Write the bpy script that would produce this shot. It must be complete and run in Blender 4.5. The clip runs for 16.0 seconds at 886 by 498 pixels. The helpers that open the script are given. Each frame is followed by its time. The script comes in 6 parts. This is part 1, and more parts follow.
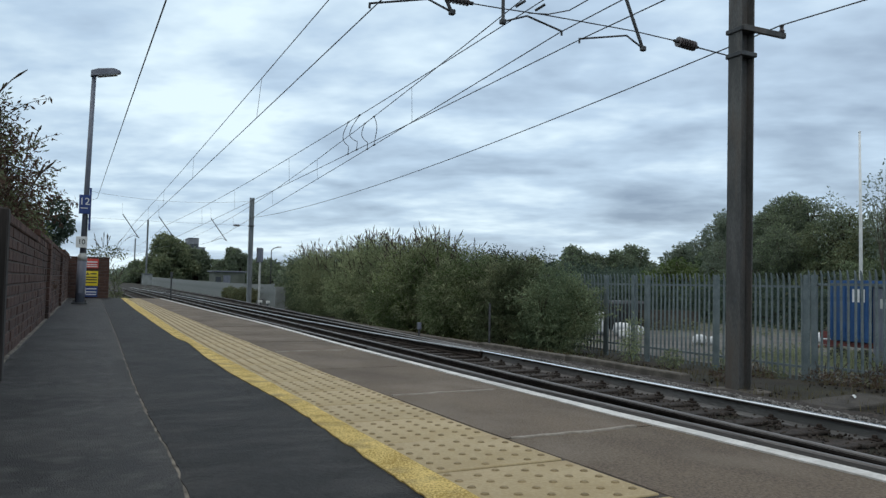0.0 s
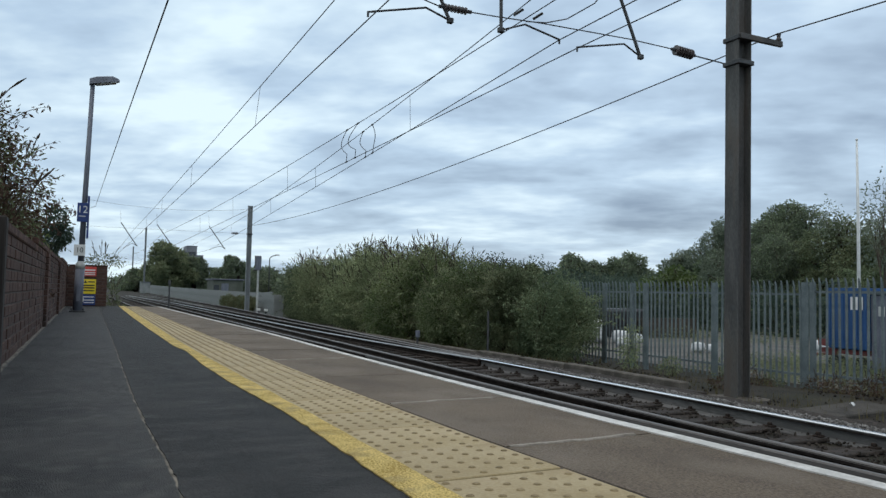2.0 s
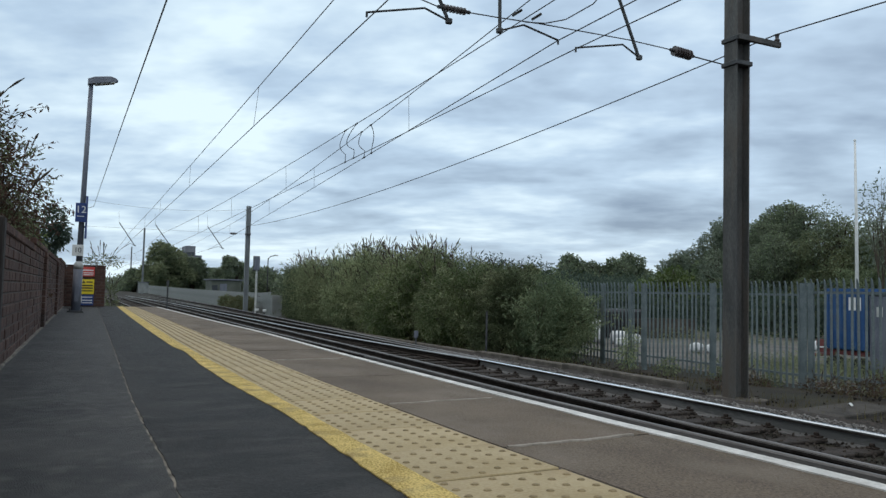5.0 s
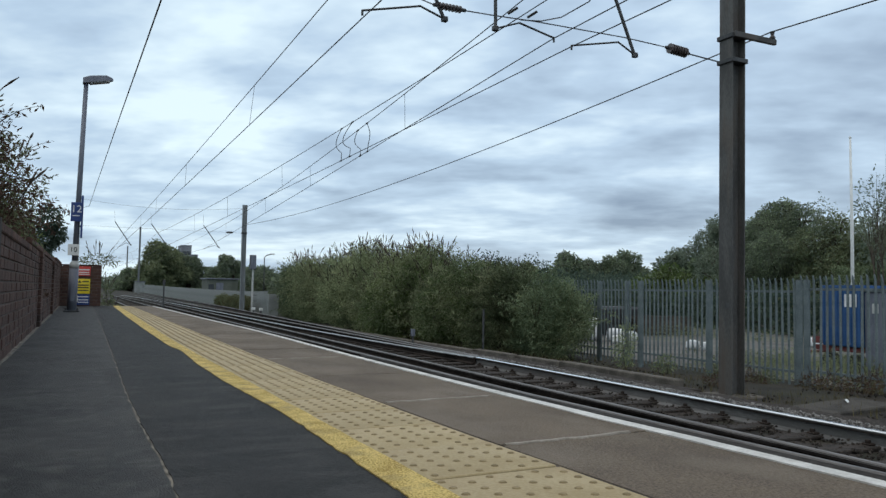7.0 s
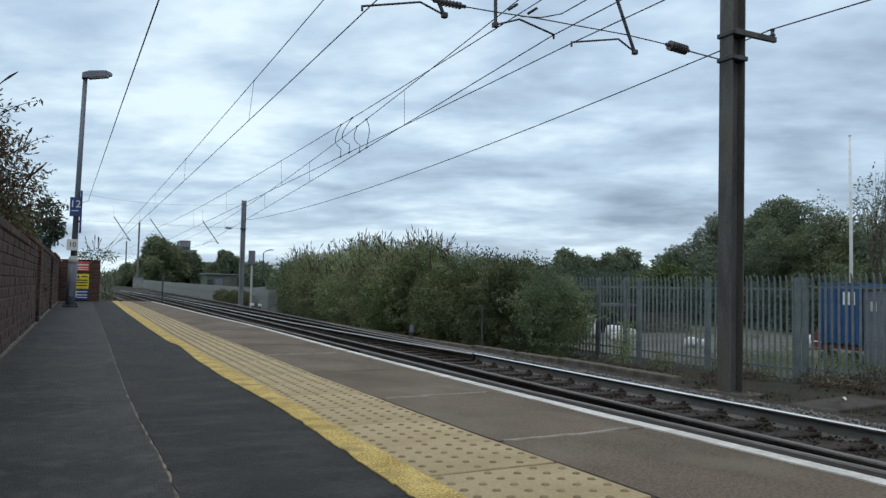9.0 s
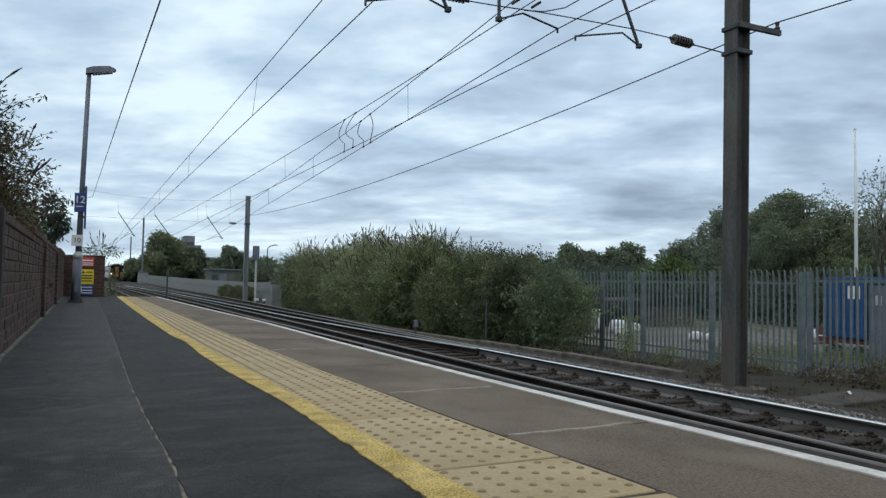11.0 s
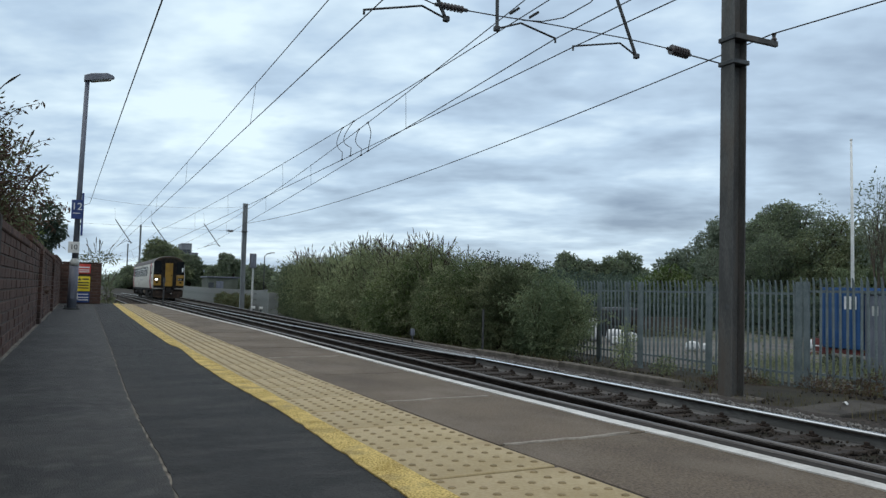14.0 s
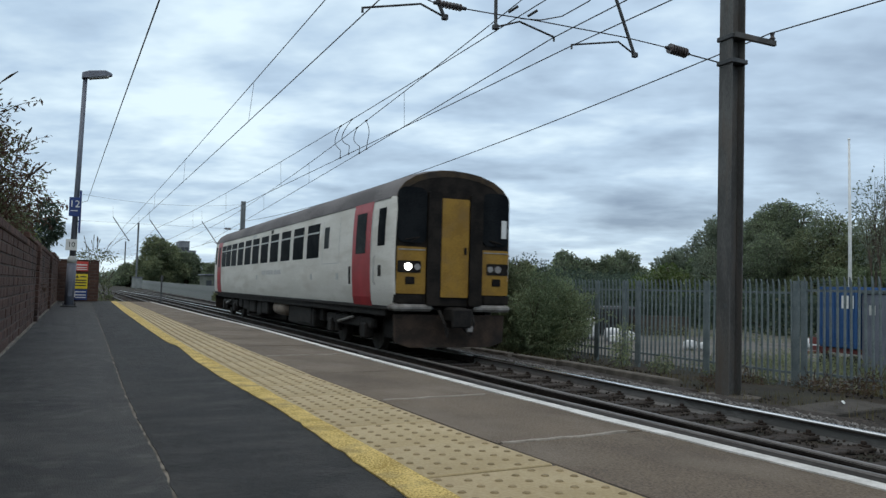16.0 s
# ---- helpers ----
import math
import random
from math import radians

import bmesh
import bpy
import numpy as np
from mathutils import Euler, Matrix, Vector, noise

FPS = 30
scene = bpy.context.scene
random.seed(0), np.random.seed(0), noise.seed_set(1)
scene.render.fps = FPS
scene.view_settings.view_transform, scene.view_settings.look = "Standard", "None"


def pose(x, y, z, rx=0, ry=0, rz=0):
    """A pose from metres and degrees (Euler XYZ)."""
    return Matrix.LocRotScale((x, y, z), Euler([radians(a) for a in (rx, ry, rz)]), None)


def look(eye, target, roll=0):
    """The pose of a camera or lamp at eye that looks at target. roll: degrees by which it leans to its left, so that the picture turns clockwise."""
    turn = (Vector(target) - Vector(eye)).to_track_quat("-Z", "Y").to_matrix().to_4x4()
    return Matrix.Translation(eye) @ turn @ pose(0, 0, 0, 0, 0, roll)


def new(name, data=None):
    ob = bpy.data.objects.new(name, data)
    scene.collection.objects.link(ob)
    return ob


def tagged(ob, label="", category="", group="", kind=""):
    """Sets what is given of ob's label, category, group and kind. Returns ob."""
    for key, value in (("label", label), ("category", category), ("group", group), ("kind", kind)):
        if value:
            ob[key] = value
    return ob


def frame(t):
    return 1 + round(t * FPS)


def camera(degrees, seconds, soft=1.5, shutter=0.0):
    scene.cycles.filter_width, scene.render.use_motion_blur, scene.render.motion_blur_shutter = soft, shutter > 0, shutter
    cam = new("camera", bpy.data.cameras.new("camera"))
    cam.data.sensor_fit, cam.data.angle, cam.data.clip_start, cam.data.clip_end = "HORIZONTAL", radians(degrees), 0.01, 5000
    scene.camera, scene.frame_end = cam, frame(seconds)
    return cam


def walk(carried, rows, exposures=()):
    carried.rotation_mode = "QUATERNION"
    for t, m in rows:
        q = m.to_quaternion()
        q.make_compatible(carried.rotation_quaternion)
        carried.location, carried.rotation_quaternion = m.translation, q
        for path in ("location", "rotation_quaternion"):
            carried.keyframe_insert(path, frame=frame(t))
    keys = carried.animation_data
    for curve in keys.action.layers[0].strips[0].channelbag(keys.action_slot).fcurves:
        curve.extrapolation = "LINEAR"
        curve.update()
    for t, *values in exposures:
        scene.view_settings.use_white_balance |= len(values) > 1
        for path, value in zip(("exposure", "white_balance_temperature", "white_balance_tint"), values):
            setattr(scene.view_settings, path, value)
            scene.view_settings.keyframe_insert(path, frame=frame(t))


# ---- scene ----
# Metres; z = 0 is the platform surface, y runs along the platform, x towards the tracks.
EYE = (0.0, 0.0, 0.512)
TURNS = [  # seconds, tilt up, roll, turn to the right
    (0.0, 2.647, 1.243, 24.609),
    (0.5, 2.802, 1.231, 24.606),
    (1.0, 2.957, 1.377, 24.620),
    (1.5, 3.103, 1.277, 24.656),
    (2.0, 3.233, 1.198, 24.722),
    (2.5, 3.276, 1.161, 24.765),
    (3.0, 3.283, 1.257, 24.793),
    (3.5, 3.302, 1.226, 24.818),
    (4.0, 3.341, 1.317, 24.752),
    (6.5, 3.109, 1.007, 25.030),
    (7.0, 3.135, 1.012, 25.091),
    (7.5, 3.065, 1.229, 25.082),
    (8.0, 3.029, 1.328, 25.016),
    (8.5, 2.962, 1.389, 25.111),
    (9.0, 2.868, 1.223, 25.166),
    (11.5, 2.452, 1.149, 24.831),
    (12.0, 2.592, 1.307, 24.855),
    (12.5, 2.711, 1.310, 24.910),
    (13.0, 2.734, 1.246, 25.039),
    (13.5, 2.744, 1.378, 25.055),
    (14.0, 3.120, 1.371, 25.077),
    (14.5, 3.493, 1.429, 25.072),
    (15.0, 3.466, 1.327, 25.070),
    (15.5, 3.154, 1.416, 25.144),
    (16.0, 3.002, 1.500, 25.226)]


def aimed(tilt, roll, turn):
    p, a = radians(tilt), radians(turn)
    way = Vector((math.sin(a) * math.cos(p), math.cos(a) * math.cos(p), math.sin(p)))
    return look(EYE, Vector(EYE) + way, roll)


cam = camera(59.84, 16.0, soft=1.4, shutter=0.08)
walk(cam, [(t, aimed(a, r, b)) for t, a, r, b in TURNS], exposures=[(0.0, -0.02, 6420, 10), (16.0, -0.02, 6420, 10)])


# ---- world and sun ----
def make_world():
    world = bpy.data.worlds.new("overcast_sky")
    scene.world = world
    world.use_nodes = True
    n, l = world.node_tree.nodes, world.node_tree.links
    bg = n["Background"]
    co = n.new("ShaderNodeTexCoord")
    sep = n.new("ShaderNodeSeparateXYZ")
    l.new(co.outputs["Generated"], sep.inputs[0])

    def maths(op, a, b):
        m = n.new("ShaderNodeMath")
        m.operation = op
        for i, v in enumerate((a, b)):
            if isinstance(v, (int, float)):
                m.inputs[i].default_value = v
            else:
                l.new(v, m.inputs[i])
        return m.outputs[0]
    up = maths("ADD", maths("MAXIMUM", sep.outputs[2], 0.0), 0.17)
    flat = n.new("ShaderNodeCombineXYZ")
    # a layer of cloud seen in perspective, its rolls lying across the line of sight
    east = maths("DIVIDE", sep.outputs[0], up)
    north = maths("DIVIDE", sep.outputs[1], up)
    l.new(maths("ADD", maths("MULTIPLY", east, 0.70), maths("MULTIPLY", north, -0.62)), flat.inputs[0])
    l.new(maths("ADD", maths("MULTIPLY", east, 0.75), maths("MULTIPLY", north, 0.95)), flat.inputs[1])
    big = n.new("ShaderNodeTexNoise")
    big.inputs["Scale"].default_value, big.inputs["Detail"].default_value = 1.25, 4.0
    big.inputs["Roughness"].default_value, big.inputs["Distortion"].default_value = 0.45, 0.5
    fine = n.new("ShaderNodeTexNoise")
    fine.inputs["Scale"].default_value, fine.inputs["Detail"].default_value = 4.2, 3.0
    fine.inputs["Roughness"].default_value = 0.5
    l.new(flat.outputs[0], big.inputs["Vector"])
    l.new(flat.outputs[0], fine.inputs["Vector"])
    wisp = n.new("ShaderNodeTexNoise")
    wisp.inputs["Scale"].default_value, wisp.inputs["Detail"].default_value = 11.0, 3.0
    l.new(flat.outputs[0], wisp.inputs["Vector"])
    both = maths("ADD", maths("ADD", maths("MULTIPLY", big.outputs["Fac"], 0.70), maths("MULTIPLY", fine.outputs["Fac"], 0.20)), maths("MULTIPLY", wisp.outputs["Fac"], 0.10))
    # the cover thickens slowly towards the east
    both = maths("ADD", both, maths("MULTIPLY", maths("SUBTRACT", sep.outputs[0], 0.35), -0.12))
    ramp = n.new("ShaderNodeValToRGB")
    l.new(both, ramp.inputs[0])
    e = ramp.color_ramp.elements
    e[0].position, e[0].color = 0.28, (0.22, 0.30, 0.41, 1)
    e[1].position, e[1].color = 0.63, (0.78, 0.93, 1.0, 1)
    low = e.new(0.38)
    low.color = (0.335, 0.44, 0.56, 1)
    mid = e.new(0.49)
    mid.color = (0.48, 0.62, 0.76, 1)
    sky = n.new("ShaderNodeTexSky")
    sky.sky_type, sky.sun_disc = "NISHITA", False
    sky.sun_elevation, sky.sun_rotation = radians(48), radians(60)
    dim = n.new("ShaderNodeMix")
    dim.data_type, dim.blend_type = "RGBA", "ADD"
    dim.inputs[0].default_value = 0.012
    # overhead the cloud is paler and more neutral than towards the horizon
    high, over = n.new("ShaderNodeMapRange"), n.new("ShaderNodeMix")
    high.inputs["From Min"].default_value, high.inputs["From Max"].default_value = 0.40, 0.85
    high.inputs["To Max"].default_value = 0.85
    l.new(sep.outputs[2], high.inputs["Value"])
    over.data_type = "RGBA"
    over.inputs[7].default_value = (0.70, 0.685, 0.655, 1)
    l.new(high.outputs[0], over.inputs[0])
    l.new(ramp.outputs[0], over.inputs[6])
    l.new(over.outputs[2], dim.inputs[6])
    l.new(sky.outputs[0], dim.inputs[7])
    l.new(dim.outputs[2], bg.inputs[0])
    bg.inputs[1].default_value = 1.0
    lamp = bpy.data.lights.new("sun", "SUN")
    lamp.energy, lamp.angle, lamp.color = 0.6, radians(25), (1.0, 0.97, 0.92)
    sun = new("sun", lamp)
    sun.matrix_world = look((-20, -30, 60), (0, 0, 0))


make_world()


# ---- materials ----
def mat(name, a, b, scale=4.0, rough=0.8, metal=0.0, bump=0.15, fine=40.0, spec=0.4, stretch=(1, 1, 1), vary=0.0, low=0.38, high=0.62, grain=0.55,
        transmission=0.0, stain=None, stain_scale=0.7, stain_amount=0.6):
    m = bpy.data.materials.new(name)
    m.use_nodes = True
    n, l = m.node_tree.nodes, m.node_tree.links
    p = n["Principled BSDF"]
    co, mp = n.new("ShaderNodeTexCoord"), n.new("ShaderNodeMapping")
    mp.inputs["Scale"].default_value = stretch
    l.new(co.outputs["Object"], mp.inputs[0])
    big, small = n.new("ShaderNodeTexNoise"), n.new("ShaderNodeTexNoise")
    big.inputs["Scale"].default_value, big.inputs["Detail"].default_value = scale, 6
    small.inputs["Scale"].default_value, small.inputs["Detail"].default_value = fine, 4
    l.new(mp.outputs[0], big.inputs["Vector"])
    l.new(mp.outputs[0], small.inputs["Vector"])
    add = n.new("ShaderNodeMath")
    add.operation = "MULTIPLY_ADD"
    l.new(small.outputs["Fac"], add.inputs[0])
    add.inputs[1].default_value = grain
    l.new(big.outputs["Fac"], add.inputs[2])
    ramp = n.new("ShaderNodeMapRange")
    ramp.inputs["From Min"].default_value, ramp.inputs["From Max"].default_value = low + 0.5 * grain, high + 0.5 * grain
    l.new(add.outputs[0], ramp.inputs["Value"])
    mix = n.new("ShaderNodeMix")
    mix.data_type = "RGBA"
    mix.inputs[6].default_value, mix.inputs[7].default_value = (*a, 1), (*b, 1)
    l.new(ramp.outputs[0], mix.inputs[0])
    colour = mix.outputs[2]
    if stain:
        st, sr, sm = n.new("ShaderNodeTexNoise"), n.new("ShaderNodeMapRange"), n.new("ShaderNodeMix")
        st.inputs["Scale"].default_value, st.inputs["Detail"].default_value = stain_scale, 5
        l.new(mp.outputs[0], st.inputs["Vector"])
        sr.inputs["From Min"].default_value, sr.inputs["From Max"].default_value = 0.5, 0.68
        sr.inputs["To Max"].default_value = stain_amount
        l.new(st.outputs["Fac"], sr.inputs["Value"])
        sm.data_type = "RGBA"
        l.new(sr.outputs[0], sm.inputs[0])
        l.new(colour, sm.inputs[6])
        sm.inputs[7].default_value = (*stain, 1)
        colour = sm.outputs[2]
    if vary:
        info, hsv, vr = n.new("ShaderNodeObjectInfo"), n.new("ShaderNodeHueSaturation"), n.new("ShaderNodeMapRange")
        geo, sm2 = n.new("ShaderNodeNewGeometry"), n.new("ShaderNodeMath")
        sm2.operation = "ADD"
        l.new(info.outputs["Random"], sm2.inputs[0])
        l.new(geo.outputs["Random Per Island"], sm2.inputs[1])
        vr.inputs["From Max"].default_value = 2.0
        vr.inputs["To Min"].default_value, vr.inputs["To Max"].default_value = 1 - vary, 1 + vary
        l.new(sm2.outputs[0], vr.inputs["Value"])
        l.new(vr.outputs[0], hsv.inputs["Value"])
        l.new(colour, hsv.inputs["Color"])
        colour = hsv.outputs[0]
    l.new(colour, p.inputs["Base Color"])
    p.inputs["Roughness"].default_value, p.inputs["Metallic"].default_value = rough, metal
    p.inputs["Specular IOR Level"].default_value = spec
    if transmission:
        p.inputs["Transmission Weight"].default_value = transmission
    if bump:
        bn = n.new("ShaderNodeBump")
        bn.inputs["Strength"].default_value, bn.inputs["Distance"].default_value = bump, 0.01
        l.new(small.outputs["Fac"], bn.inputs["Height"])
        l.new(bn.outputs[0], p.inputs["Normal"])
    return m


def glow(name, colour, strength):
    m = bpy.data.materials.new(name)
    m.use_nodes = True
    p = m.node_tree.nodes["Principled BSDF"]
    p.inputs["Base Color"].default_value = (*colour, 1)
    p.inputs["Emission Color"].default_value, p.inputs["Emission Strength"].default_value = (*colour, 1), strength
    return m


ASPHALT = mat("worn_asphalt", (0.008, 0.0076, 0.0071), (0.064, 0.061, 0.0565), 2.4, 0.66, bump=1.0, fine=190, spec=0.28, grain=2.0, low=0.30, high=0.74, stain=(0.105, 0.100, 0.093), stain_scale=13.0, stain_amount=0.6)
NEW_ASPHALT = mat("new_asphalt", (0.0015, 0.0014, 0.0013), (0.040, 0.038, 0.035), 3.0, 0.70, bump=1.0, fine=180, spec=0.26, grain=2.0, low=0.34, high=0.78, stain=(0.066, 0.062, 0.058), stain_scale=6.0, stain_amount=0.55, stretch=(0.6, 1.3, 1))
SEAM = mat("crumbled_seam", (0.085, 0.076, 0.064), (0.31, 0.28, 0.235), 9, 0.95, bump=0.6, fine=70)
YELLOW = mat("worn_yellow_paint", (0.36, 0.235, 0.035), (0.80, 0.62, 0.22), 9, 0.75, bump=0.9, fine=150, grain=2.2, low=0.27, high=0.70, stain=(0.27, 0.20, 0.09), stain_scale=8.0, stain_amount=0.6)
TACTILE = mat("buff_tactile_concrete", (0.375, 0.290, 0.148), (0.475, 0.382, 0.222), 3.0, 0.65, bump=0.25, fine=110, spec=0.35, vary=0.10, stain=(0.36, 0.25, 0.14), stain_scale=2.2, stain_amount=0.55)
BLISTER = mat("soiled_blister", (0.20, 0.152, 0.078), (0.30, 0.232, 0.125), 20, 0.8, bump=0.2, fine=120)
COPING = mat("coping_concrete", (0.092, 0.069, 0.048), (0.190, 0.150, 0.108), 2.2, 0.74, bump=0.6, fine=160, spec=0.28, grain=1.7, low=0.28, high=0.76, vary=0.06, stain=(0.25, 0.21, 0.165), stain_scale=2.6, stain_amount=0.45, stretch=(1, 0.6, 1))
for worn in (ASPHALT, NEW_ASPHALT, TACTILE):
    # sheen added to brighten the grazing view, standing in for reflected sky
    worn.node_tree.nodes["Principled BSDF"].inputs["Sheen Weight"].default_value = 0.15
    worn.node_tree.nodes["Principled BSDF"].inputs["Sheen Roughness"].default_value = 0.10
JOINT = mat("joint_dirt", (0.05, 0.042, 0.034), (0.09, 0.075, 0.06), 8, 0.95, bump=0.3)
WHITE_LINE = mat("worn_white_paint", (0.54, 0.535, 0.51), (0.72, 0.71, 0.68), 6, 0.7, bump=0.3, fine=80, stain=(0.36, 0.34, 0.31), stain_scale=7.0, stain_amount=0.55)
BRICK = mat("dark_brick", (0.068, 0.037, 0.029), (0.128, 0.073, 0.057), 3.0, 0.9, bump=0.6, fine=60, vary=0.35, stain=(0.036, 0.030, 0.028), stain_scale=2.2, stain_amount=0.6)
MORTAR = mat("sooty_mortar", (0.075, 0.062, 0.054), (0.125, 0.105, 0.092), 6, 0.95, bump=0.5)
BALLAST = mat("ballast", (0.018, 0.0145, 0.012), (0.056, 0.045, 0.037), 14, 0.95, bump=0.8, fine=60, vary=0.3)
GRAVEL = mat("pale_ballast", (0.12, 0.112, 0.105), (0.28, 0.265, 0.25), 20, 0.95, bump=0.8, fine=60, vary=0.4)
EARTH = mat("ground_earth", (0.012, 0.0095, 0.0065), (0.036, 0.028, 0.019), 1.2, 0.95, bump=0.7, fine=30, stain=(0.035, 0.038, 0.018), stain_scale=0.5)
YARD = mat("yard_concrete", (0.092, 0.086, 0.078), (0.160, 0.151, 0.138), 0.6, 0.9, bump=0.3, fine=20, stain=(0.16, 0.16, 0.12), stain_scale=0.25)
SLEEPER = mat("weathered_sleeper", (0.020, 0.016, 0.013), (0.048, 0.038, 0.032), 5, 0.9, bump=0.5, fine=40, vary=0.25)
RAIL_WEB = mat("rail_web", (0.016, 0.013, 0.011), (0.046, 0.036, 0.031), 3, 0.9, metal=0.0, bump=0.3, fine=50, spec=0.1, stretch=(1, 0.2, 1))
RAIL_PALE = mat("pale_rail_web", (0.105, 0.102, 0.099), (0.185, 0.18, 0.176), 2, 0.7, bump=0.2, fine=50, stretch=(1, 0.2, 1), stain=(0.09, 0.07, 0.06), stain_scale=1.0)
RAIL_HEAD = mat("polished_rail_head", (0.80, 0.81, 0.83), (0.92, 0.93, 0.94), 4, 0.16, metal=1.0, bump=0.05, stretch=(8, 0.3, 1))
RAIL_WORN = mat("worn_rail_head", (0.34, 0.34, 0.34), (0.50, 0.50, 0.50), 4, 0.34, metal=0.8, bump=0.05, stretch=(8, 0.3, 1))
RAIL_DULL = mat("dull_rail_head", (0.11, 0.10, 0.095), (0.20, 0.185, 0.175), 4, 0.5, metal=0.3, bump=0.05, stretch=(8, 0.3, 1))
RAIL_SIDE = mat("rail_gauge_face", (0.018, 0.015, 0.014), (0.042, 0.036, 0.033), 4, 0.7, spec=0.1, bump=0.05, stretch=(8, 0.3, 1))
RUST = mat("rusty_chair", (0.014, 0.010, 0.008), (0.036, 0.024, 0.018), 10, 0.9, bump=0.4)
KERB = mat("old_concrete_beam", (0.075, 0.067, 0.057), (0.15, 0.134, 0.115), 3, 0.95, bump=0.5, fine=50)
GALV = mat("dull_galvanised_steel", (0.118, 0.148, 0.157), (0.182, 0.218, 0.227), 3, 0.6, metal=0.3, bump=0.1, vary=0.12)
GREY_BOARD = mat("grey_boarding", (0.175, 0.19, 0.185), (0.25, 0.265, 0.26), 1.5, 0.7, bump=0.1)
MAST = mat("mast_steel", (0.066, 0.065, 0.064), (0.125, 0.123, 0.119), 1.5, 0.7, metal=0.2, bump=0.2, fine=40, stretch=(2, 2, 0.4), stain=(0.10, 0.07, 0.05), stain_scale=1.6)
MAST_PALE = mat("galvanised_mast", (0.17, 0.185, 0.195), (0.25, 0.27, 0.28), 1.5, 0.6, metal=0.2, bump=0.1, stretch=(2, 2, 0.4))
FITTING = mat("dark_fitting", (0.05, 0.052, 0.055), (0.09, 0.092, 0.095), 8, 0.6, metal=0.4, bump=0.1)
WIRE = mat("weathered_wire", (0.05, 0.052, 0.055), (0.085, 0.085, 0.09), 5, 0.6, metal=0.5, bump=0)
PORCELAIN = mat("brown_insulator", (0.06, 0.05, 0.05), (0.10, 0.085, 0.085), 5, 0.3, bump=0.05)
LAMP_POST = mat("grey_lamp_paint", (0.108, 0.118, 0.150), (0.160, 0.174, 0.212), 3, 0.5, bump=0.1, stretch=(2, 2, 0.5))
LAMP_PALE = mat("pale_lamp_paint", (0.36, 0.37, 0.36), (0.48, 0.49, 0.47), 3, 0.5, bump=0.1)
BLUE_SIGN = mat("blue_sign", (0.02, 0.045, 0.17), (0.03, 0.06, 0.21), 5, 0.4, bump=0.05)
WHITE_SIGN = mat("white_sign", (0.66, 0.67, 0.66), (0.76, 0.77, 0.76), 5, 0.45, bump=0.05)
RED_SIGN = mat("red_sign", (0.50, 0.05, 0.045), (0.60, 0.08, 0.06), 5, 0.45, bump=0.05)
YELLOW_SIGN = mat("yellow_sign", (0.75, 0.58, 0.02), (0.82, 0.66, 0.05), 5, 0.45, bump=0.05)
BLACK = mat("black_print", (0.02, 0.02, 0.02), (0.035, 0.035, 0.035), 5, 0.5, bump=0.0)
BARK = mat("bark", (0.045, 0.036, 0.028), (0.10, 0.08, 0.06), 8, 0.95, bump=0.7, fine=30, stretch=(2, 2, 0.5))
BLUE_STEEL = mat("blue_container_paint", (0.016, 0.065, 0.19), (0.032, 0.10, 0.25), 1.5, 0.6, bump=0.1, stain=(0.05, 0.07, 0.12), stain_scale=1.5)
TOWER = mat("flats_render", (0.17, 0.18, 0.20), (0.24, 0.25, 0.27), 0.3, 0.9, bump=0.0)
PANE = mat("dark_pane", (0.02, 0.024, 0.03), (0.035, 0.04, 0.045), 2, 0.12, bump=0.0, spec=0.6)


def leaf_mat(name, a, b, vary=0.45):
    m = mat(name, a, b, 0.6, 0.65, bump=0.0, vary=vary, fine=6.0, spec=0.25)
    n, l = m.node_tree.nodes, m.node_tree.links
    p, out = n["Principled BSDF"], n["Material Output"]
    thin, both = n.new("ShaderNodeBsdfTranslucent"), n.new("ShaderNodeMixShader")
    l.new(p.inputs["Base Color"].links[0].from_socket, thin.inputs["Color"])
    both.inputs[0].default_value = 0.38
    l.new(p.outputs[0], both.inputs[1])
    l.new(thin.outputs[0], both.inputs[2])
    l.new(both.outputs[0], out.inputs["Surface"])
    return m


LEAF_BUDDLEIA = leaf_mat("buddleia_leaf", (0.150, 0.188, 0.098), (0.320, 0.350, 0.195), 0.55)
LEAF_DARK = leaf_mat("dark_leaf", (0.126, 0.170, 0.096), (0.240, 0.292, 0.168), 0.55)
LEAF_GREY = leaf_mat("grey_green_leaf", (0.155, 0.198, 0.150), (0.245, 0.290, 0.218), 0.3)
LEAF_OLIVE = leaf_mat("olive_leaf", (0.128, 0.156, 0.086), (0.235, 0.258, 0.145))
# leaf colour darkened to stand in for shaded foliage
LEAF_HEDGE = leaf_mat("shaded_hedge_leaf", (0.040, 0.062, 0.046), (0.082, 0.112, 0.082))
# paler and bluer than near foliage, with distance haze put into the colour
LEAF_FAR = leaf_mat("hazy_distant_leaf", (0.140, 0.176, 0.120), (0.220, 0.258, 0.178), 0.3)
LEAF_LIME = leaf_mat("light_green_leaf", (0.075, 0.115, 0.035), (0.13, 0.17, 0.06))
SEED = mat("dry_flower_spike", (0.042, 0.034, 0.028), (0.095, 0.074, 0.056), 6, 0.95, bump=0.2, vary=0.4)
RED_LEAF = leaf_mat("reddish_leaf", (0.074, 0.046, 0.036), (0.140, 0.092, 0.066))
GRASS = leaf_mat("dry_grass", (0.085, 0.078, 0.034), (0.17, 0.145, 0.07))


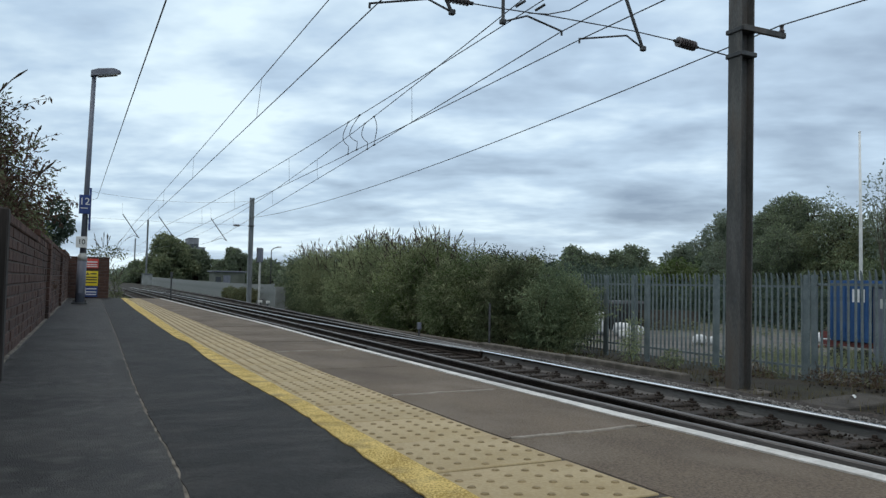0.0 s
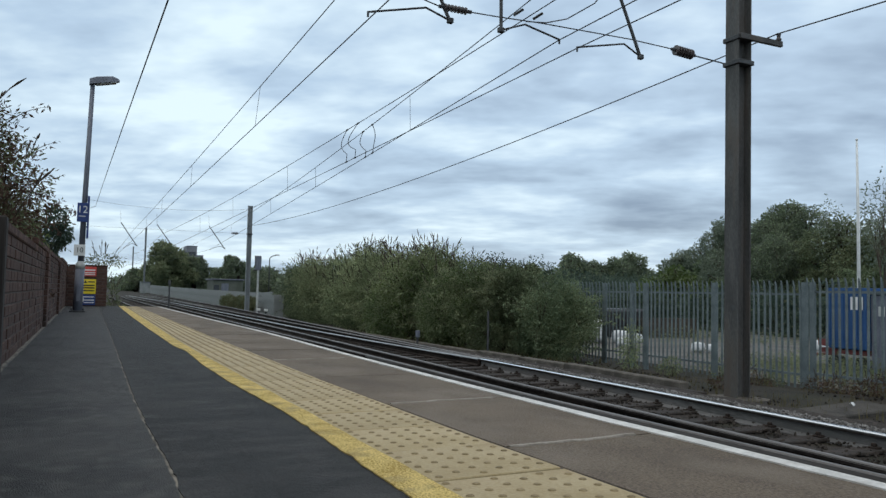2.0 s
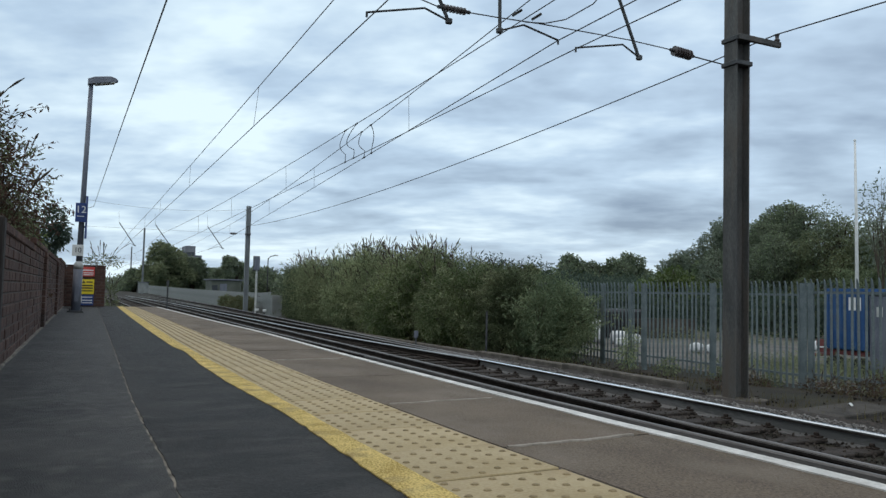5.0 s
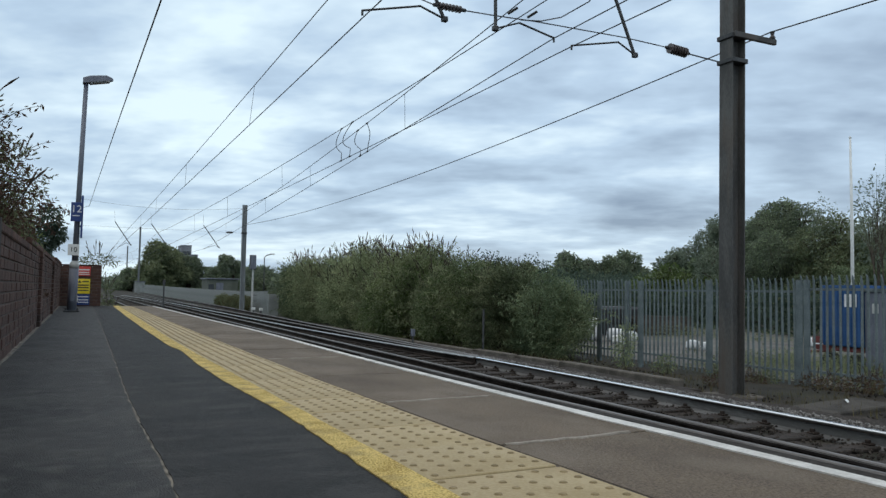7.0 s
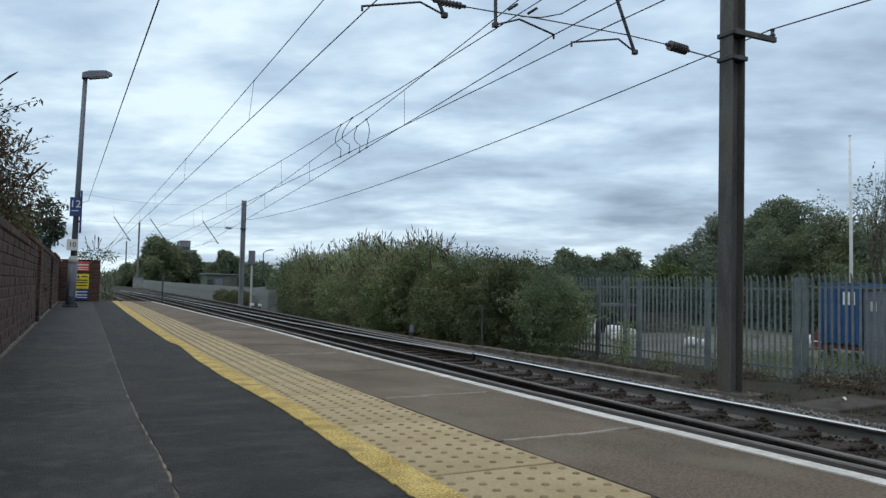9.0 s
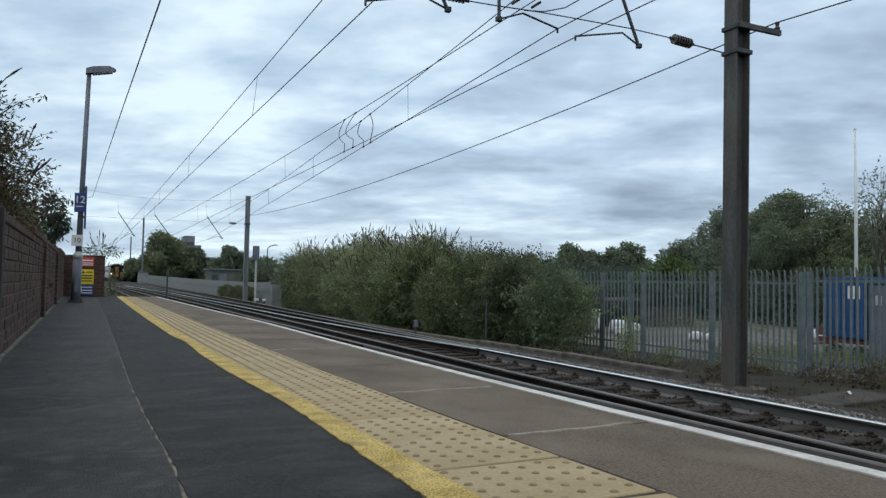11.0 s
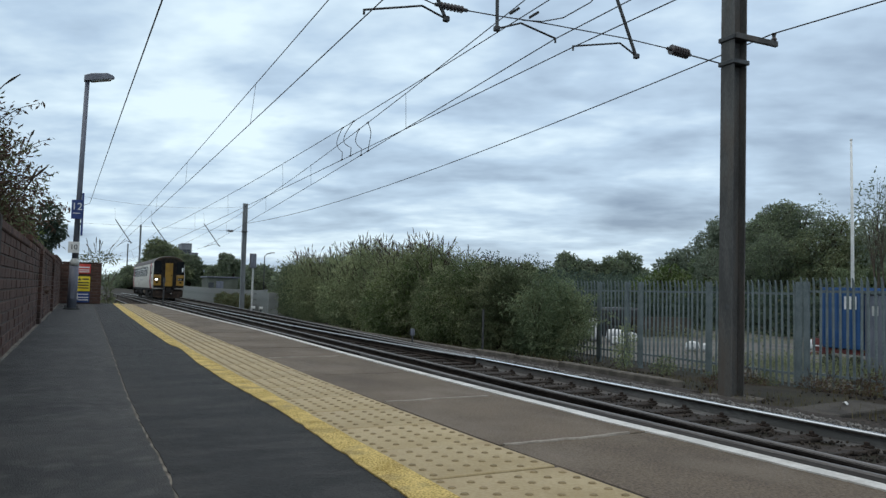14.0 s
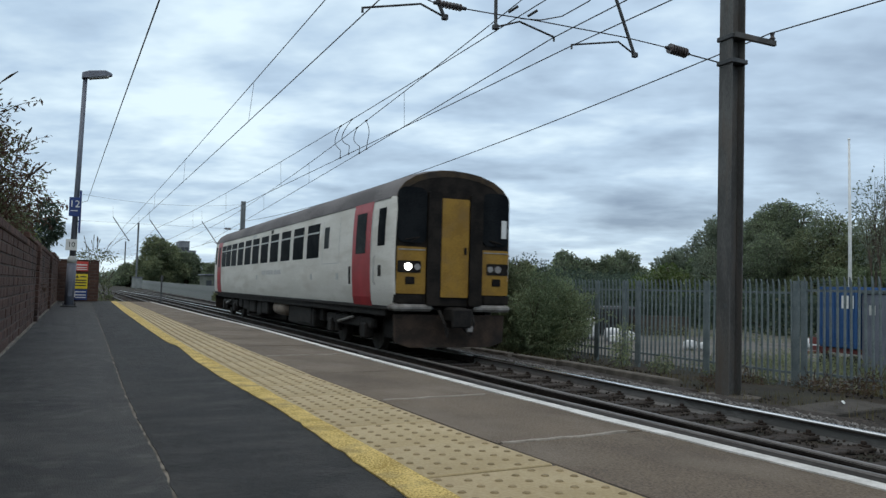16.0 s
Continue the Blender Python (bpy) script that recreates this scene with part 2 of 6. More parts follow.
# ---- building helpers ----
class Geo:
    """Vertices and faces gathered for one mesh."""

    def __init__(self):
        self.v, self.f = [], []

    def add(self, verts, faces):
        k = len(self.v)
        self.v += [tuple(p) for p in verts]
        self.f += [tuple(i + k for i in q) for q in faces]
        return self

    def box(self, x0, x1, y0, y1, z0, z1, m=None):
        p = [Vector((x, y, z)) for z in (z0, z1) for y in (y0, y1) for x in (x0, x1)]
        if m:
            p = [m @ q for q in p]
        return self.add(p, [(0, 2, 3, 1), (4, 5, 7, 6), (0, 1, 5, 4), (2, 6, 7, 3), (0, 4, 6, 2), (1, 3, 7, 5)])

    def rbox(self, x0, x1, y0, y1, z0, z1, r=0.01, m=None):
        """A box with chamfered edges."""
        xs, ys, zs, v, idx = (x0, x1), (y0, y1), (z0, z1), [], {}
        for i in (0, 1):
            for j in (0, 1):
                for k in (0, 1):
                    for ax in range(3):
                        p = [xs[i] + (r if i == 0 else -r), ys[j] + (r if j == 0 else -r), zs[k] + (r if k == 0 else -r)]
                        p[ax] = (xs[i], ys[j], zs[k])[ax]
                        idx[i, j, k, ax] = len(v)
                        v.append(Vector(p))
        f = []
        for ax in range(3):
            b, c = (ax + 1) % 3, (ax + 2) % 3
            for s in (0, 1):
                q = []
                for u, w in ((0, 0), (1, 0), (1, 1), (0, 1)):
                    key = [0, 0, 0]
                    key[ax], key[b], key[c] = s, u, w
                    q.append(idx[(*key, ax)])
                f.append(q if s else q[::-1])
            for u in (0, 1):
                for w in (0, 1):
                    key0, key1 = [0, 0, 0], [0, 0, 0]
                    key0[ax], key1[ax] = 0, 1
                    key0[b] = key1[b] = u
                    key0[c] = key1[c] = w
                    q = [idx[(*key0, b)], idx[(*key1, b)], idx[(*key1, c)], idx[(*key0, c)]]
                    f.append(q if (u == w) else q[::-1])
        for i in (0, 1):
            for j in (0, 1):
                for k in (0, 1):
                    q = [idx[i, j, k, a] for a in range(3)]
                    f.append(q if (i + j + k) % 2 else q[::-1])
        if m:
            v = [m @ q for q in v]
        return self.add(v, f)

    def tube(self, pts, r, sides=6, caps=True):
        """A round bar along points; r is one radius or one for each point."""
        pts = [Vector(p) for p in pts]
        rs = r if isinstance(r, (list, tuple)) else [r] * len(pts)
        v, f = [], []
        for i, p in enumerate(pts):
            d = (pts[min(i + 1, len(pts) - 1)] - pts[max(i - 1, 0)]).normalized()
            side = d.cross(Vector((0, 0, 1)) if abs(d.z) < 0.95 else Vector((0, 1, 0))).normalized()
            up = side.cross(d)
            for k in range(sides):
                a = 2 * math.pi * k / sides
                v.append(p + rs[i] * (math.cos(a) * side + math.sin(a) * up))
        for i in range(len(pts) - 1):
            for k in range(sides):
                k2 = (k + 1) % sides
                f.append((i * sides + k, i * sides + k2, (i + 1) * sides + k2, (i + 1) * sides + k))
        if caps:
            f.append(tuple(range(sides))[::-1])
            f.append(tuple((len(pts) - 1) * sides + k for k in range(sides)))
        return self.add(v, f)

    def sweep(self, section, path, closed=True):
        """A section of (across, up) carried along path points (x, y, z) that run mainly in y."""
        n, v, f = len(section), [], []
        for x, y, z in path:
            v += [(x + a, y, z + b) for a, b in section]
        for i in range(len(path) - 1):
            for k in range(n if closed else n - 1):
                k2 = (k + 1) % n
                f.append((i * n + k, i * n + k2, (i + 1) * n + k2, (i + 1) * n + k))
        if closed:
            f.append(tuple(range(n))[::-1])
            f.append(tuple((len(path) - 1) * n + k for k in range(n)))
        return self.add(v, f)

    def mesh(self, name, material, smooth=False, fix=True):
        me = bpy.data.meshes.new(name)
        me.from_pydata(self.v, [], self.f)
        if fix and len(self.f) < 30000:
            bm = bmesh.new()
            bm.from_mesh(me)
            bmesh.ops.recalc_face_normals(bm, faces=bm.faces)
            bm.to_mesh(me)
            bm.free()
        if smooth:
            me.polygons.foreach_set("use_smooth", [True] * len(me.polygons))
        me.materials.append(material)
        return me


def part(name, geo, material, parent=None, label="", smooth=False, kind="", m=None):
    ob = new(name, geo.mesh(name, material, smooth))
    if parent:
        ob.parent = parent
    if m:
        ob.matrix_basis = m
    return tagged(ob, label, kind=kind)


def thing(name, label, category, m=None, group="", kind=""):
    ob = new(name)
    ob.empty_display_size = 0.2
    if m:
        ob.matrix_basis = m
    return tagged(ob, label, category, group, kind)


def setting(name, geo, material, label, category, smooth=False):
    return tagged(part(name, geo, material, smooth=smooth), label, category, kind="structure")


def smoothstep(a, b, x):
    t = min(1.0, max(0.0, (x - a) / (b - a)))
    return t * t * (3 - 2 * t)


def lerp_table(table, x):
    for (x0, y0), (x1, y1) in zip(table[:-1], table[1:]):
        if x <= x1:
            return y0 + (y1 - y0) * max(0.0, (x - x0) / (x1 - x0))
    return table[-1][1]


# ---- ground, tracks ----
RAIL = -0.87
TRACK = [(-60, 6.95), (5, 6.90), (10, 6.82), (14, 6.86), (22, 7.05), (55, 7.05), (80, 6.85), (110, 6.45), (150, 6.2), (190, 5.6), (230, 3.6), (280, -1.5), (340, -11), (420, -28), (520, -56), (700, -125)]


def track_x(y):
    return (lerp_table(TRACK, y - 8) + lerp_table(TRACK, y) + lerp_table(TRACK, y + 8)) / 3


def cross_x(y):
    """The turnout route that leaves the main track and runs beside it."""
    return lerp_table([(-30, 6.9), (3, 6.9), (10, 6.88), (14.6, 6.87), (18, 6.64), (22, 6.46), (28, 6.27), (42, 6.25), (76, 6.05), (100, 5.2), (150, 3.2), (220, 0.9)], y)


def blade_x(y):
    """The left rail of the turnout route, which stays close to the main track's left rail."""
    return lerp_table([(-30, 6.0), (3, 5.89), (6, 5.75), (9, 5.62), (14, 5.60), (20, 5.58), (28, 5.52)], y) if y < 28 else cross_x(y) - 0.75


def siding_x(y):
    """The track that joins the main line from the east."""
    return lerp_table([(10, 6.95), (15, 7.08), (20, 7.25), (33, 7.75), (57, 8.65), (109, 9.25), (150, 8.6), (210, 6.9)], y)


def ground_z(x, y):
    base = -1.08
    base += 0.24 * smoothstep(11.0, 12.4, x) * (1 - smoothstep(13.6, 14.3, x)) * (1 - smoothstep(9.5, 11.5, y)) - 0.14 * smoothstep(8.6, 9.4, x) - 0.25 * smoothstep(10.4, 13.8, x) - 0.05 * smoothstep(14, 18, x)
    base += 0.5 * smoothstep(60, 200, math.hypot(x, y)) * (1 - smoothstep(20, 60, abs(x)))
    base += 0.9 * (1 - smoothstep(-4, -1.2, x)) * (1 - smoothstep(60, 120, abs(y)))
    return base


def ground():
    xs = [-1500, -600, -250, -120, -60, -30, -16, -8, -4, -2.5, -1.2, 0, 2, 4, 6, 8.6, 9.0, 9.4, 10.4, 11.5, 12.6, 13.8, 15, 16.5, 18, 22, 30, 45, 70, 120, 250, 600, 1500]
    ys = [-1500, -500, -150, -60, -20, -5, 0, 5, 10, 15, 20, 25, 32, 40, 50, 60, 75, 90, 110, 140, 180, 220, 300, 420, 600, 900, 1500, 3000]
    g = Geo()
    v = [(x, y, ground_z(x, y) + 0.03 * noise.noise((x * 0.9, y * 0.9, 0))) for y in ys for x in xs]
    n = len(xs)
    g.add(v, [(j * n + i, j * n + i + 1, (j + 1) * n + i + 1, (j + 1) * n + i) for j in range(len(ys) - 1) for i in range(n - 1)])
    setting("ground", g, EARTH, "dark weedy earth beside the railway", "ground", smooth=True)
    y0 = [(15.2, 0.0), (15.2, 70.0), (60.0, 95.0), (60.0, -20.0), (15.2, -20.0)]
    g = Geo()
    g.add([(x, y, -1.445) for x, y in y0[1:]] + [(x, y, -1.6) for x, y in y0[1:]], [(0, 1, 2, 3), (4, 7, 6, 5), (0, 4, 5, 1), (1, 5, 6, 2), (2, 6, 7, 3), (3, 7, 4, 0)])
    setting("yard_floor", g, YARD, "pale concrete yard behind the palisade fence", "yard")


def ballast_bed():
    g, rng = Geo(), random.Random(3)
    xs = [-5.6 + 0.3 * i for i in range(29)]
    ys = [-6 + 0.3 * i for i in range(105)] + [26 + 1.5 * i for i in range(20)] + [56 + 8 * i for i in range(46)]
    n = len(xs)
    for y in ys:
        for i, dx in enumerate(xs):
            lift = -0.12 if i in (0, n - 1) else 0.0
            g.v.append((track_x(y) + dx, y, -1.07 + lift + rng.uniform(-0.025, 0.03)))
    g.f = [(j * n + i, j * n + i + 1, (j + 1) * n + i + 1, (j + 1) * n + i) for j in range(len(ys) - 1) for i in range(n - 1)]
    bed = setting("track_bed", g, BALLAST, "dark oily ballast under the tracks", "ballast")
    for name, material, count, x0, x1, y1, label in (("ballast_stones", BALLAST, 7000, 5.2, 8.3, 30, "loose dark ballast stones between the rails"),
                                                     ("shoulder_stones", GRAVEL, 9000, 8.0, 9.5, 34, "pale ballast shoulder stones")):
        s = Geo()
        for _ in range(count):
            y = 3.5 + (y1 - 3.5) * rng.random() ** 1.5
            x = rng.uniform(x0, x1) + (0.5 * rng.random() if name == "shoulder_stones" and y > 11 else 0)
            r = rng.uniform(0.013, 0.032)
            z = -1.055 - (0.10 * smoothstep(8.5, 9.4, x)) + rng.uniform(-0.01, 0.03) + (0.05 * (1 - smoothstep(8.4, 9.3, x)) if x > 8.05 else 0)
            c, tilt = Vector((x, y, z)), Euler((rng.random() * 6, rng.random() * 6, rng.random() * 6)).to_matrix()
            pts = [c + tilt @ Vector(p) * r * rng.uniform(0.7, 1.3) for p in ((1, 0, 0), (-1, 0, 0), (0, 1, 0), (0, -1, 0), (0, 0, 0.8), (0, 0, -0.8))]
            s.add(pts, [(0, 2, 4), (2, 1, 4), (1, 3, 4), (3, 0, 4), (2, 0, 5), (1, 2, 5), (3, 1, 5), (0, 3, 5)])
        tagged(new(name, s.mesh(name, material, fix=False)), label, "ballast", kind="stuff")
    return bed


def tracks():
    web = [(-0.07, -0.155), (0.07, -0.155), (0.07, -0.14), (0.012, -0.115), (0.010, -0.05), (0.034, -0.038), (0.036, -0.012), (-0.036, -0.012), (-0.034, -0.038), (-0.010, -0.05), (-0.012, -0.115), (-0.07, -0.14)]
    head = [(-0.037, -0.024), (0.037, -0.024), (0.036, -0.012), (0.026, 0.002), (-0.018, 0.002), (-0.028, -0.004), (-0.036, -0.016)]
    near = [-30 + 1.0 * i for i in range(120)]
    far = [90 + 6.0 * i for i in range(80)]
    side = [(-0.0385, -0.046), (-0.0385, -0.022), (-0.0345, -0.022), (-0.0345, -0.046)]

    def line(parent, fx, ys, pale=False, bright=False):
        path = [(fx(y), y, RAIL) for y in ys]
        tall = [(a * 1.1, b * 1.3 if b < -0.05 else b) for a, b in web] if pale else web
        r = part("rail", Geo().sweep(tall, path), RAIL_PALE if pale else RAIL_WEB, parent, "pale grey rail web" if pale else "rusty rail web")
        part("running_surface", Geo().sweep(head, path), (RAIL_HEAD if pale else RAIL_WORN) if bright else RAIL_DULL, r, "polished steel running surface" if bright else "dull steel running surface")
        part("gauge_face", Geo().sweep(side, path), RAIL_PALE if pale and not bright else RAIL_SIDE, r, "dark polished side of the rail head")
        return r

    def track(name, fx, ys, label, pale, sleepers, lowered=0.0):
        t = thing(name, label, "railway track", kind="structure")
        if pale:
            main_pair(t)
        else:
            line(t, lambda y: fx(y) - 0.75, ys)
            line(t, lambda y: fx(y) + 0.75, ys)
        slab = Geo().rbox(-1.28, 1.28, -0.125, 0.125, -0.20, -0.158, 0.012).mesh("sleeper", SLEEPER)
        chair = Geo().rbox(-0.10, 0.10, -0.055, 0.055, -0.160, -0.138, 0.008).rbox(-0.085, -0.045, -0.03, 0.03, -0.14, -0.10, 0.01).rbox(0.045, 0.085, -0.03, 0.03, -0.14, -0.10, 0.01).mesh("chair", RUST)
        for y in sleepers:
            s = new("sleeper", slab)
            s.parent = t
            s.matrix_basis = pose(fx(y), y, RAIL - lowered, 0, 0, random.uniform(-0.6, 0.6))
            if 2 < y < 24:
                for dx in (-0.75, 0.75):
                    c = new("chair", chair)
                    c.parent = t
                    c.matrix_basis = pose(fx(y) + dx, y, RAIL)
    def main_pair(t):
        line(t, lambda y: track_x(y) - 0.75, near + far)
        line(t, lambda y: track_x(y) + 0.75, [-30 + 1.0 * i for i in range(45)] + [14.6], True, True)
        line(t, lambda y: track_x(y) + 0.75, [14.61] + [15 + 1.0 * i for i in range(75)] + far)
    track("far_track", track_x, near + far, "main line track with pale far rail on timber sleepers", True, [-4 + 0.68 * i for i in range(140)])
    track("near_track", lambda y: track_x(y) - 3.4, near + far, "rusty track beside the platform edge", False, [14 + 0.68 * i for i in range(100)])
    cross = thing("crossover_track", "turnout track with one bright polished rail", "railway track", kind="structure")
    line(cross, blade_x, [-20 + 1.0 * i for i in range(37)], True)
    line(cross, blade_x, [16.01 + 1.0 * i for i in range(134)])
    clamp = Geo().rbox(-0.12, 0.05, -0.06, 0.06, -0.16, -0.13, 0.008).rbox(-0.10, -0.04, -0.045, 0.045, -0.14, -0.06, 0.012).rbox(-0.13, -0.10, -0.02, 0.02, -0.15, -0.10, 0.008).mesh("chair", RUST)
    for i in range(26):
        c = new("chair", clamp)
        c.parent = cross
        c.matrix_basis = pose(blade_x(3.2 + 0.68 * i), 3.2 + 0.68 * i, RAIL)
    line(cross, lambda y: cross_x(y) + 0.75, [14.6 + 1.0 * i for i in range(135)], False, True)
    siding = thing("siding_track", "rusty track joining the main line beyond the points", "railway track", kind="structure")
    line(siding, lambda y: siding_x(y) + 0.75, [13.5 + 1.5 * i for i in range(120)])
    line(siding, lambda y: siding_x(y) - 0.75, [60 + 1.5 * i for i in range(84)])


# ---- platform ----
END = 20.9
EDGE = [(-6, 2.10), (1.5, 2.08), (2.0, 2.03), (2.6, 2.005), (3.5, 1.98), (4.5, 1.955), (6.2, 1.94), (8.2, 1.955), (9.7, 1.95), (11.2, 1.90), (14.0, 1.83), (17.8, 1.76), (21.0, 1.70)]


def edge_x(y):
    return (lerp_table(EDGE, y - 0.6) + lerp_table(EDGE, y) + lerp_table(EDGE, y + 0.6)) / 3


def inner_x(y):
    """The joint between the tactile paving and the coping slabs."""
    return lerp_table([(-6, 1.335), (1.6, 1.33), (2.4, 1.285), (3.3, 1.26), (4.3, 1.235), (6.3, 1.22), (9.0, 1.20), (14.3, 1.19), (21, 1.16)], y)


def strip(geo, left, right, ys, top, bottom):
    n = len(ys)
    for y in ys:
        a, b = left(y), right(y)
        geo.v += [(a, y, bottom), (b, y, bottom), (b, y, top), (a, y, top)]
    for i in range(n - 1):
        k = 4 * i
        for q in range(4):
            r = (q + 1) % 4
            geo.f.append((k + q, k + r, k + 4 + r, k + 4 + q))
    geo.f += [(0, 3, 2, 1), (4 * n - 4, 4 * n - 3, 4 * n - 2, 4 * n - 1)]
    return geo


def yellow_left(y):
    base = lerp_table([(-6, 0.745), (1.85, 0.75), (2.6, 0.76), (3.2, 0.765), (3.7, 0.745), (4.3, 0.722), (5.3, 0.712), (6.2, 0.735), (6.5, 0.738), (6.95, 0.70), (9.1, 0.69), (13.5, 0.69), (21, 0.735)], y)
    return base + 0.004 * noise.noise((0, y * 2.2, 3)) + 0.008 * noise.noise((0, y * 9, 3)) + 0.006 * noise.noise((0, y * 31, 3))


def yellow_right(y):
    return lerp_table([(-6, 0.875), (1.8, 0.868), (2.7, 0.86), (3.5, 0.85), (4.1, 0.842), (4.9, 0.83), (6, 0.813), (8, 0.803), (12.4, 0.83), (21, 0.865)], y) + 0.005 * noise.noise((4, y * 3, 1))


def seam_x(y):
    return lerp_table([(-6, 0.24), (2.4, 0.24), (2.8, 0.232), (3.3, 0.221), (4.0, 0.221), (5.5, 0.23), (9.7, 0.25), (21, 0.272)], y) + 0.007 * noise.noise((0, y * 1.3, 9)) + 0.005 * noise.noise((0, y * 9, 2))


def platform():
    ys = [-5 + 0.5 * i for i in range(12)] + [1 + 0.025 * i for i in range(200)] + [6 + 0.1 * i for i in range(150)]
    body = Geo()
    strip(body, lambda y: -0.6, lambda y: edge_x(y) - 0.10, [-5 + 0.5 * i for i in range(52)] + [END], -0.06, -1.3)
    setting("platform_body", body, BRICK, "sooty brick platform body below the coping", "platform")
    setting("old_asphalt", strip(Geo(), lambda y: -0.6, lambda y: seam_x(y) - 0.010 - 0.008 * noise.noise((1, y * 6, 0)) - 0.006 * noise.noise((1, y * 21, 0)), ys, 0.0, -0.07), ASPHALT, "worn grey asphalt along the wall", "pavement")
    setting("asphalt_seam", strip(Geo(), lambda y: seam_x(y) - 0.012 - 0.008 * noise.noise((1, y * 6, 0)) - 0.006 * noise.noise((1, y * 21, 0)), lambda y: seam_x(y) + 0.003 + 0.008 * noise.noise((2, y * 6, 0)), ys, -0.0015, -0.07), SEAM, "pale crumbling seam between two asphalts", "pavement")
    new_tar = Geo()
    strip(new_tar, lambda y: seam_x(y) - 0.002 + 0.007 * noise.noise((2, y * 6, 0)) + 0.005 * noise.noise((5, y * 25, 0)), lambda y: yellow_right(y) - 0.01, ys, 0.002, -0.07)
    setting("new_asphalt", new_tar, NEW_ASPHALT, "newer black asphalt strip on the platform", "pavement")
    setting("yellow_line", strip(Geo(), yellow_left, yellow_right, ys, 0.006, -0.03), YELLOW, "worn yellow safety line along the platform", "line")
    setting("coping_bed", strip(Geo(), lambda y: yellow_right(y) - 0.015, lambda y: edge_x(y) - 0.05, [-5 + 0.5 * i for i in range(52)] + [END], -0.003, -0.08), JOINT, "dirt in the joints of the paving", "pavement")
    setting("white_line", strip(Geo(), lambda y: edge_x(y) - 0.058 - 0.014 * (1 - smoothstep(2.0, 6.0, y)) + 0.006 * noise.noise((1, y * 2.5, 0)), lambda y: edge_x(y) - 0.006, ys, 0.004, -0.02), WHITE_LINE, "worn white line on the platform edge", "line")


def coping():
    """Concrete slabs along the edge, each a piece of its own."""
    owner = tagged(new("platform_coping"), "worn brown concrete coping slabs along the edge", "platform edge", kind="structure")
    cuts = [-5.0, -3.8, -2.6, -1.4, -0.2, 1.0, 2.28, 3.32, 4.45, 5.6, 6.5, 7.4, 8.7, 10.0, 11.3, 12.6, 13.9, 15.2, 16.5, 17.8, 19.1, END]
    for a, b in zip(cuts[:-1], cuts[1:]):
        n = 6
        ys = [a + 0.006 + (b - a - 0.012) * i / n for i in range(n + 1)]
        drop = random.uniform(-0.002, 0.0)
        skew = 0.05
        g = Geo()
        for y in ys:
            l, r = inner_x(y) + 0.006, edge_x(y)
            g.v += [(l, y, -0.07), (r - 0.02, y + skew, -0.10), (r, y + skew, -0.07), (r, y + skew, drop - 0.014), (r - 0.014, y + skew, drop), (l, y, drop)]
        for i in range(n):
            for q in range(6):
                r2 = (q + 1) % 6
                g.f.append((6 * i + q, 6 * i + r2, 6 * i + 6 + r2, 6 * i + 6 + q))
        g.f += [tuple(range(6))[::-1], tuple(6 * n + q for q in range(6))]
        part("coping_slab", g, COPING, owner)
    crack = Geo()
    for y0 in (2.28, 3.32, 5.6):
        pts = [(inner_x(y0) + 0.02 + (edge_x(y0) - inner_x(y0) - 0.17) * i / 9, y0 + 0.05 * i / 9 + random.uniform(-0.012, 0.012)) for i in range(10)]
        for (x0, ya), (x1, yb) in zip(pts[:-1], pts[1:]):
            crack.add([(x0, ya - 0.012, -0.01), (x1, yb - 0.012, -0.01), (x1, yb + 0.012, -0.01), (x0, ya + 0.012, -0.01), (x0, ya - 0.008, 0.0035), (x1, yb - 0.008, 0.0035), (x1, yb + 0.008, 0.0035), (x0, ya + 0.008, 0.0035)],
                      [(4, 5, 6, 7), (0, 1, 5, 4), (1, 2, 6, 5), (2, 3, 7, 6), (3, 0, 4, 7)])
    part("mortar_joint", crack, mat("pale_mortar", (0.24, 0.21, 0.175), (0.36, 0.325, 0.28), 9, 0.9, bump=0.4, fine=60), owner, "pale cracked mortar in the coping joints")


def tactile_paving():
    owner = tagged(new("tactile_paving"), "buff blister tactile paving beside the yellow line", "paving", kind="structure")
    slab = Geo().rbox(0.003, 0.397, 0.0045, 0.3955, -0.055, 0.003, 0.003).mesh("tactile_slab", TACTILE)
    dots = Geo()
    for i in range(6):
        for j in range(6):
            cx, cy = 0.0333 + 0.0667 * i, 0.0333 + 0.0667 * j + (0.0333 if i % 2 else 0)
            if cy > 0.385:
                continue
            lo, hi = 0.012, 0.008
            k = 8
            v = [(cx + lo * math.cos(2 * math.pi * q / k), cy + lo * math.sin(2 * math.pi * q / k), 0.0025) for q in range(k)]
            v += [(cx + hi * math.cos(2 * math.pi * q / k), cy + hi * math.sin(2 * math.pi * q / k), 0.0065) for q in range(k)]
            dots.add(v, [(q, (q + 1) % k, k + (q + 1) % k, k + q) for q in range(k)] + [tuple(range(k, 2 * k))])
    dots = dots.mesh("blisters", BLISTER)
    y = -4.88
    while y < END - 0.4:
        s = new("tactile_slab", slab)
        s.parent = owner
        turn = math.degrees(math.atan2(inner_x(y) - inner_x(y + 0.4), 0.4))
        wide = inner_x(y + 0.2) - yellow_right(y + 0.2) - 0.002
        s.matrix_basis = pose(inner_x(y + 0.2) - wide, y, random.uniform(-0.0015, 0.0015), 0, 0, turn) @ Matrix.Diagonal((wide / 0.4, 1, 1, 1))
        d = new("blisters", dots)
        d.parent = s
        y += 0.4


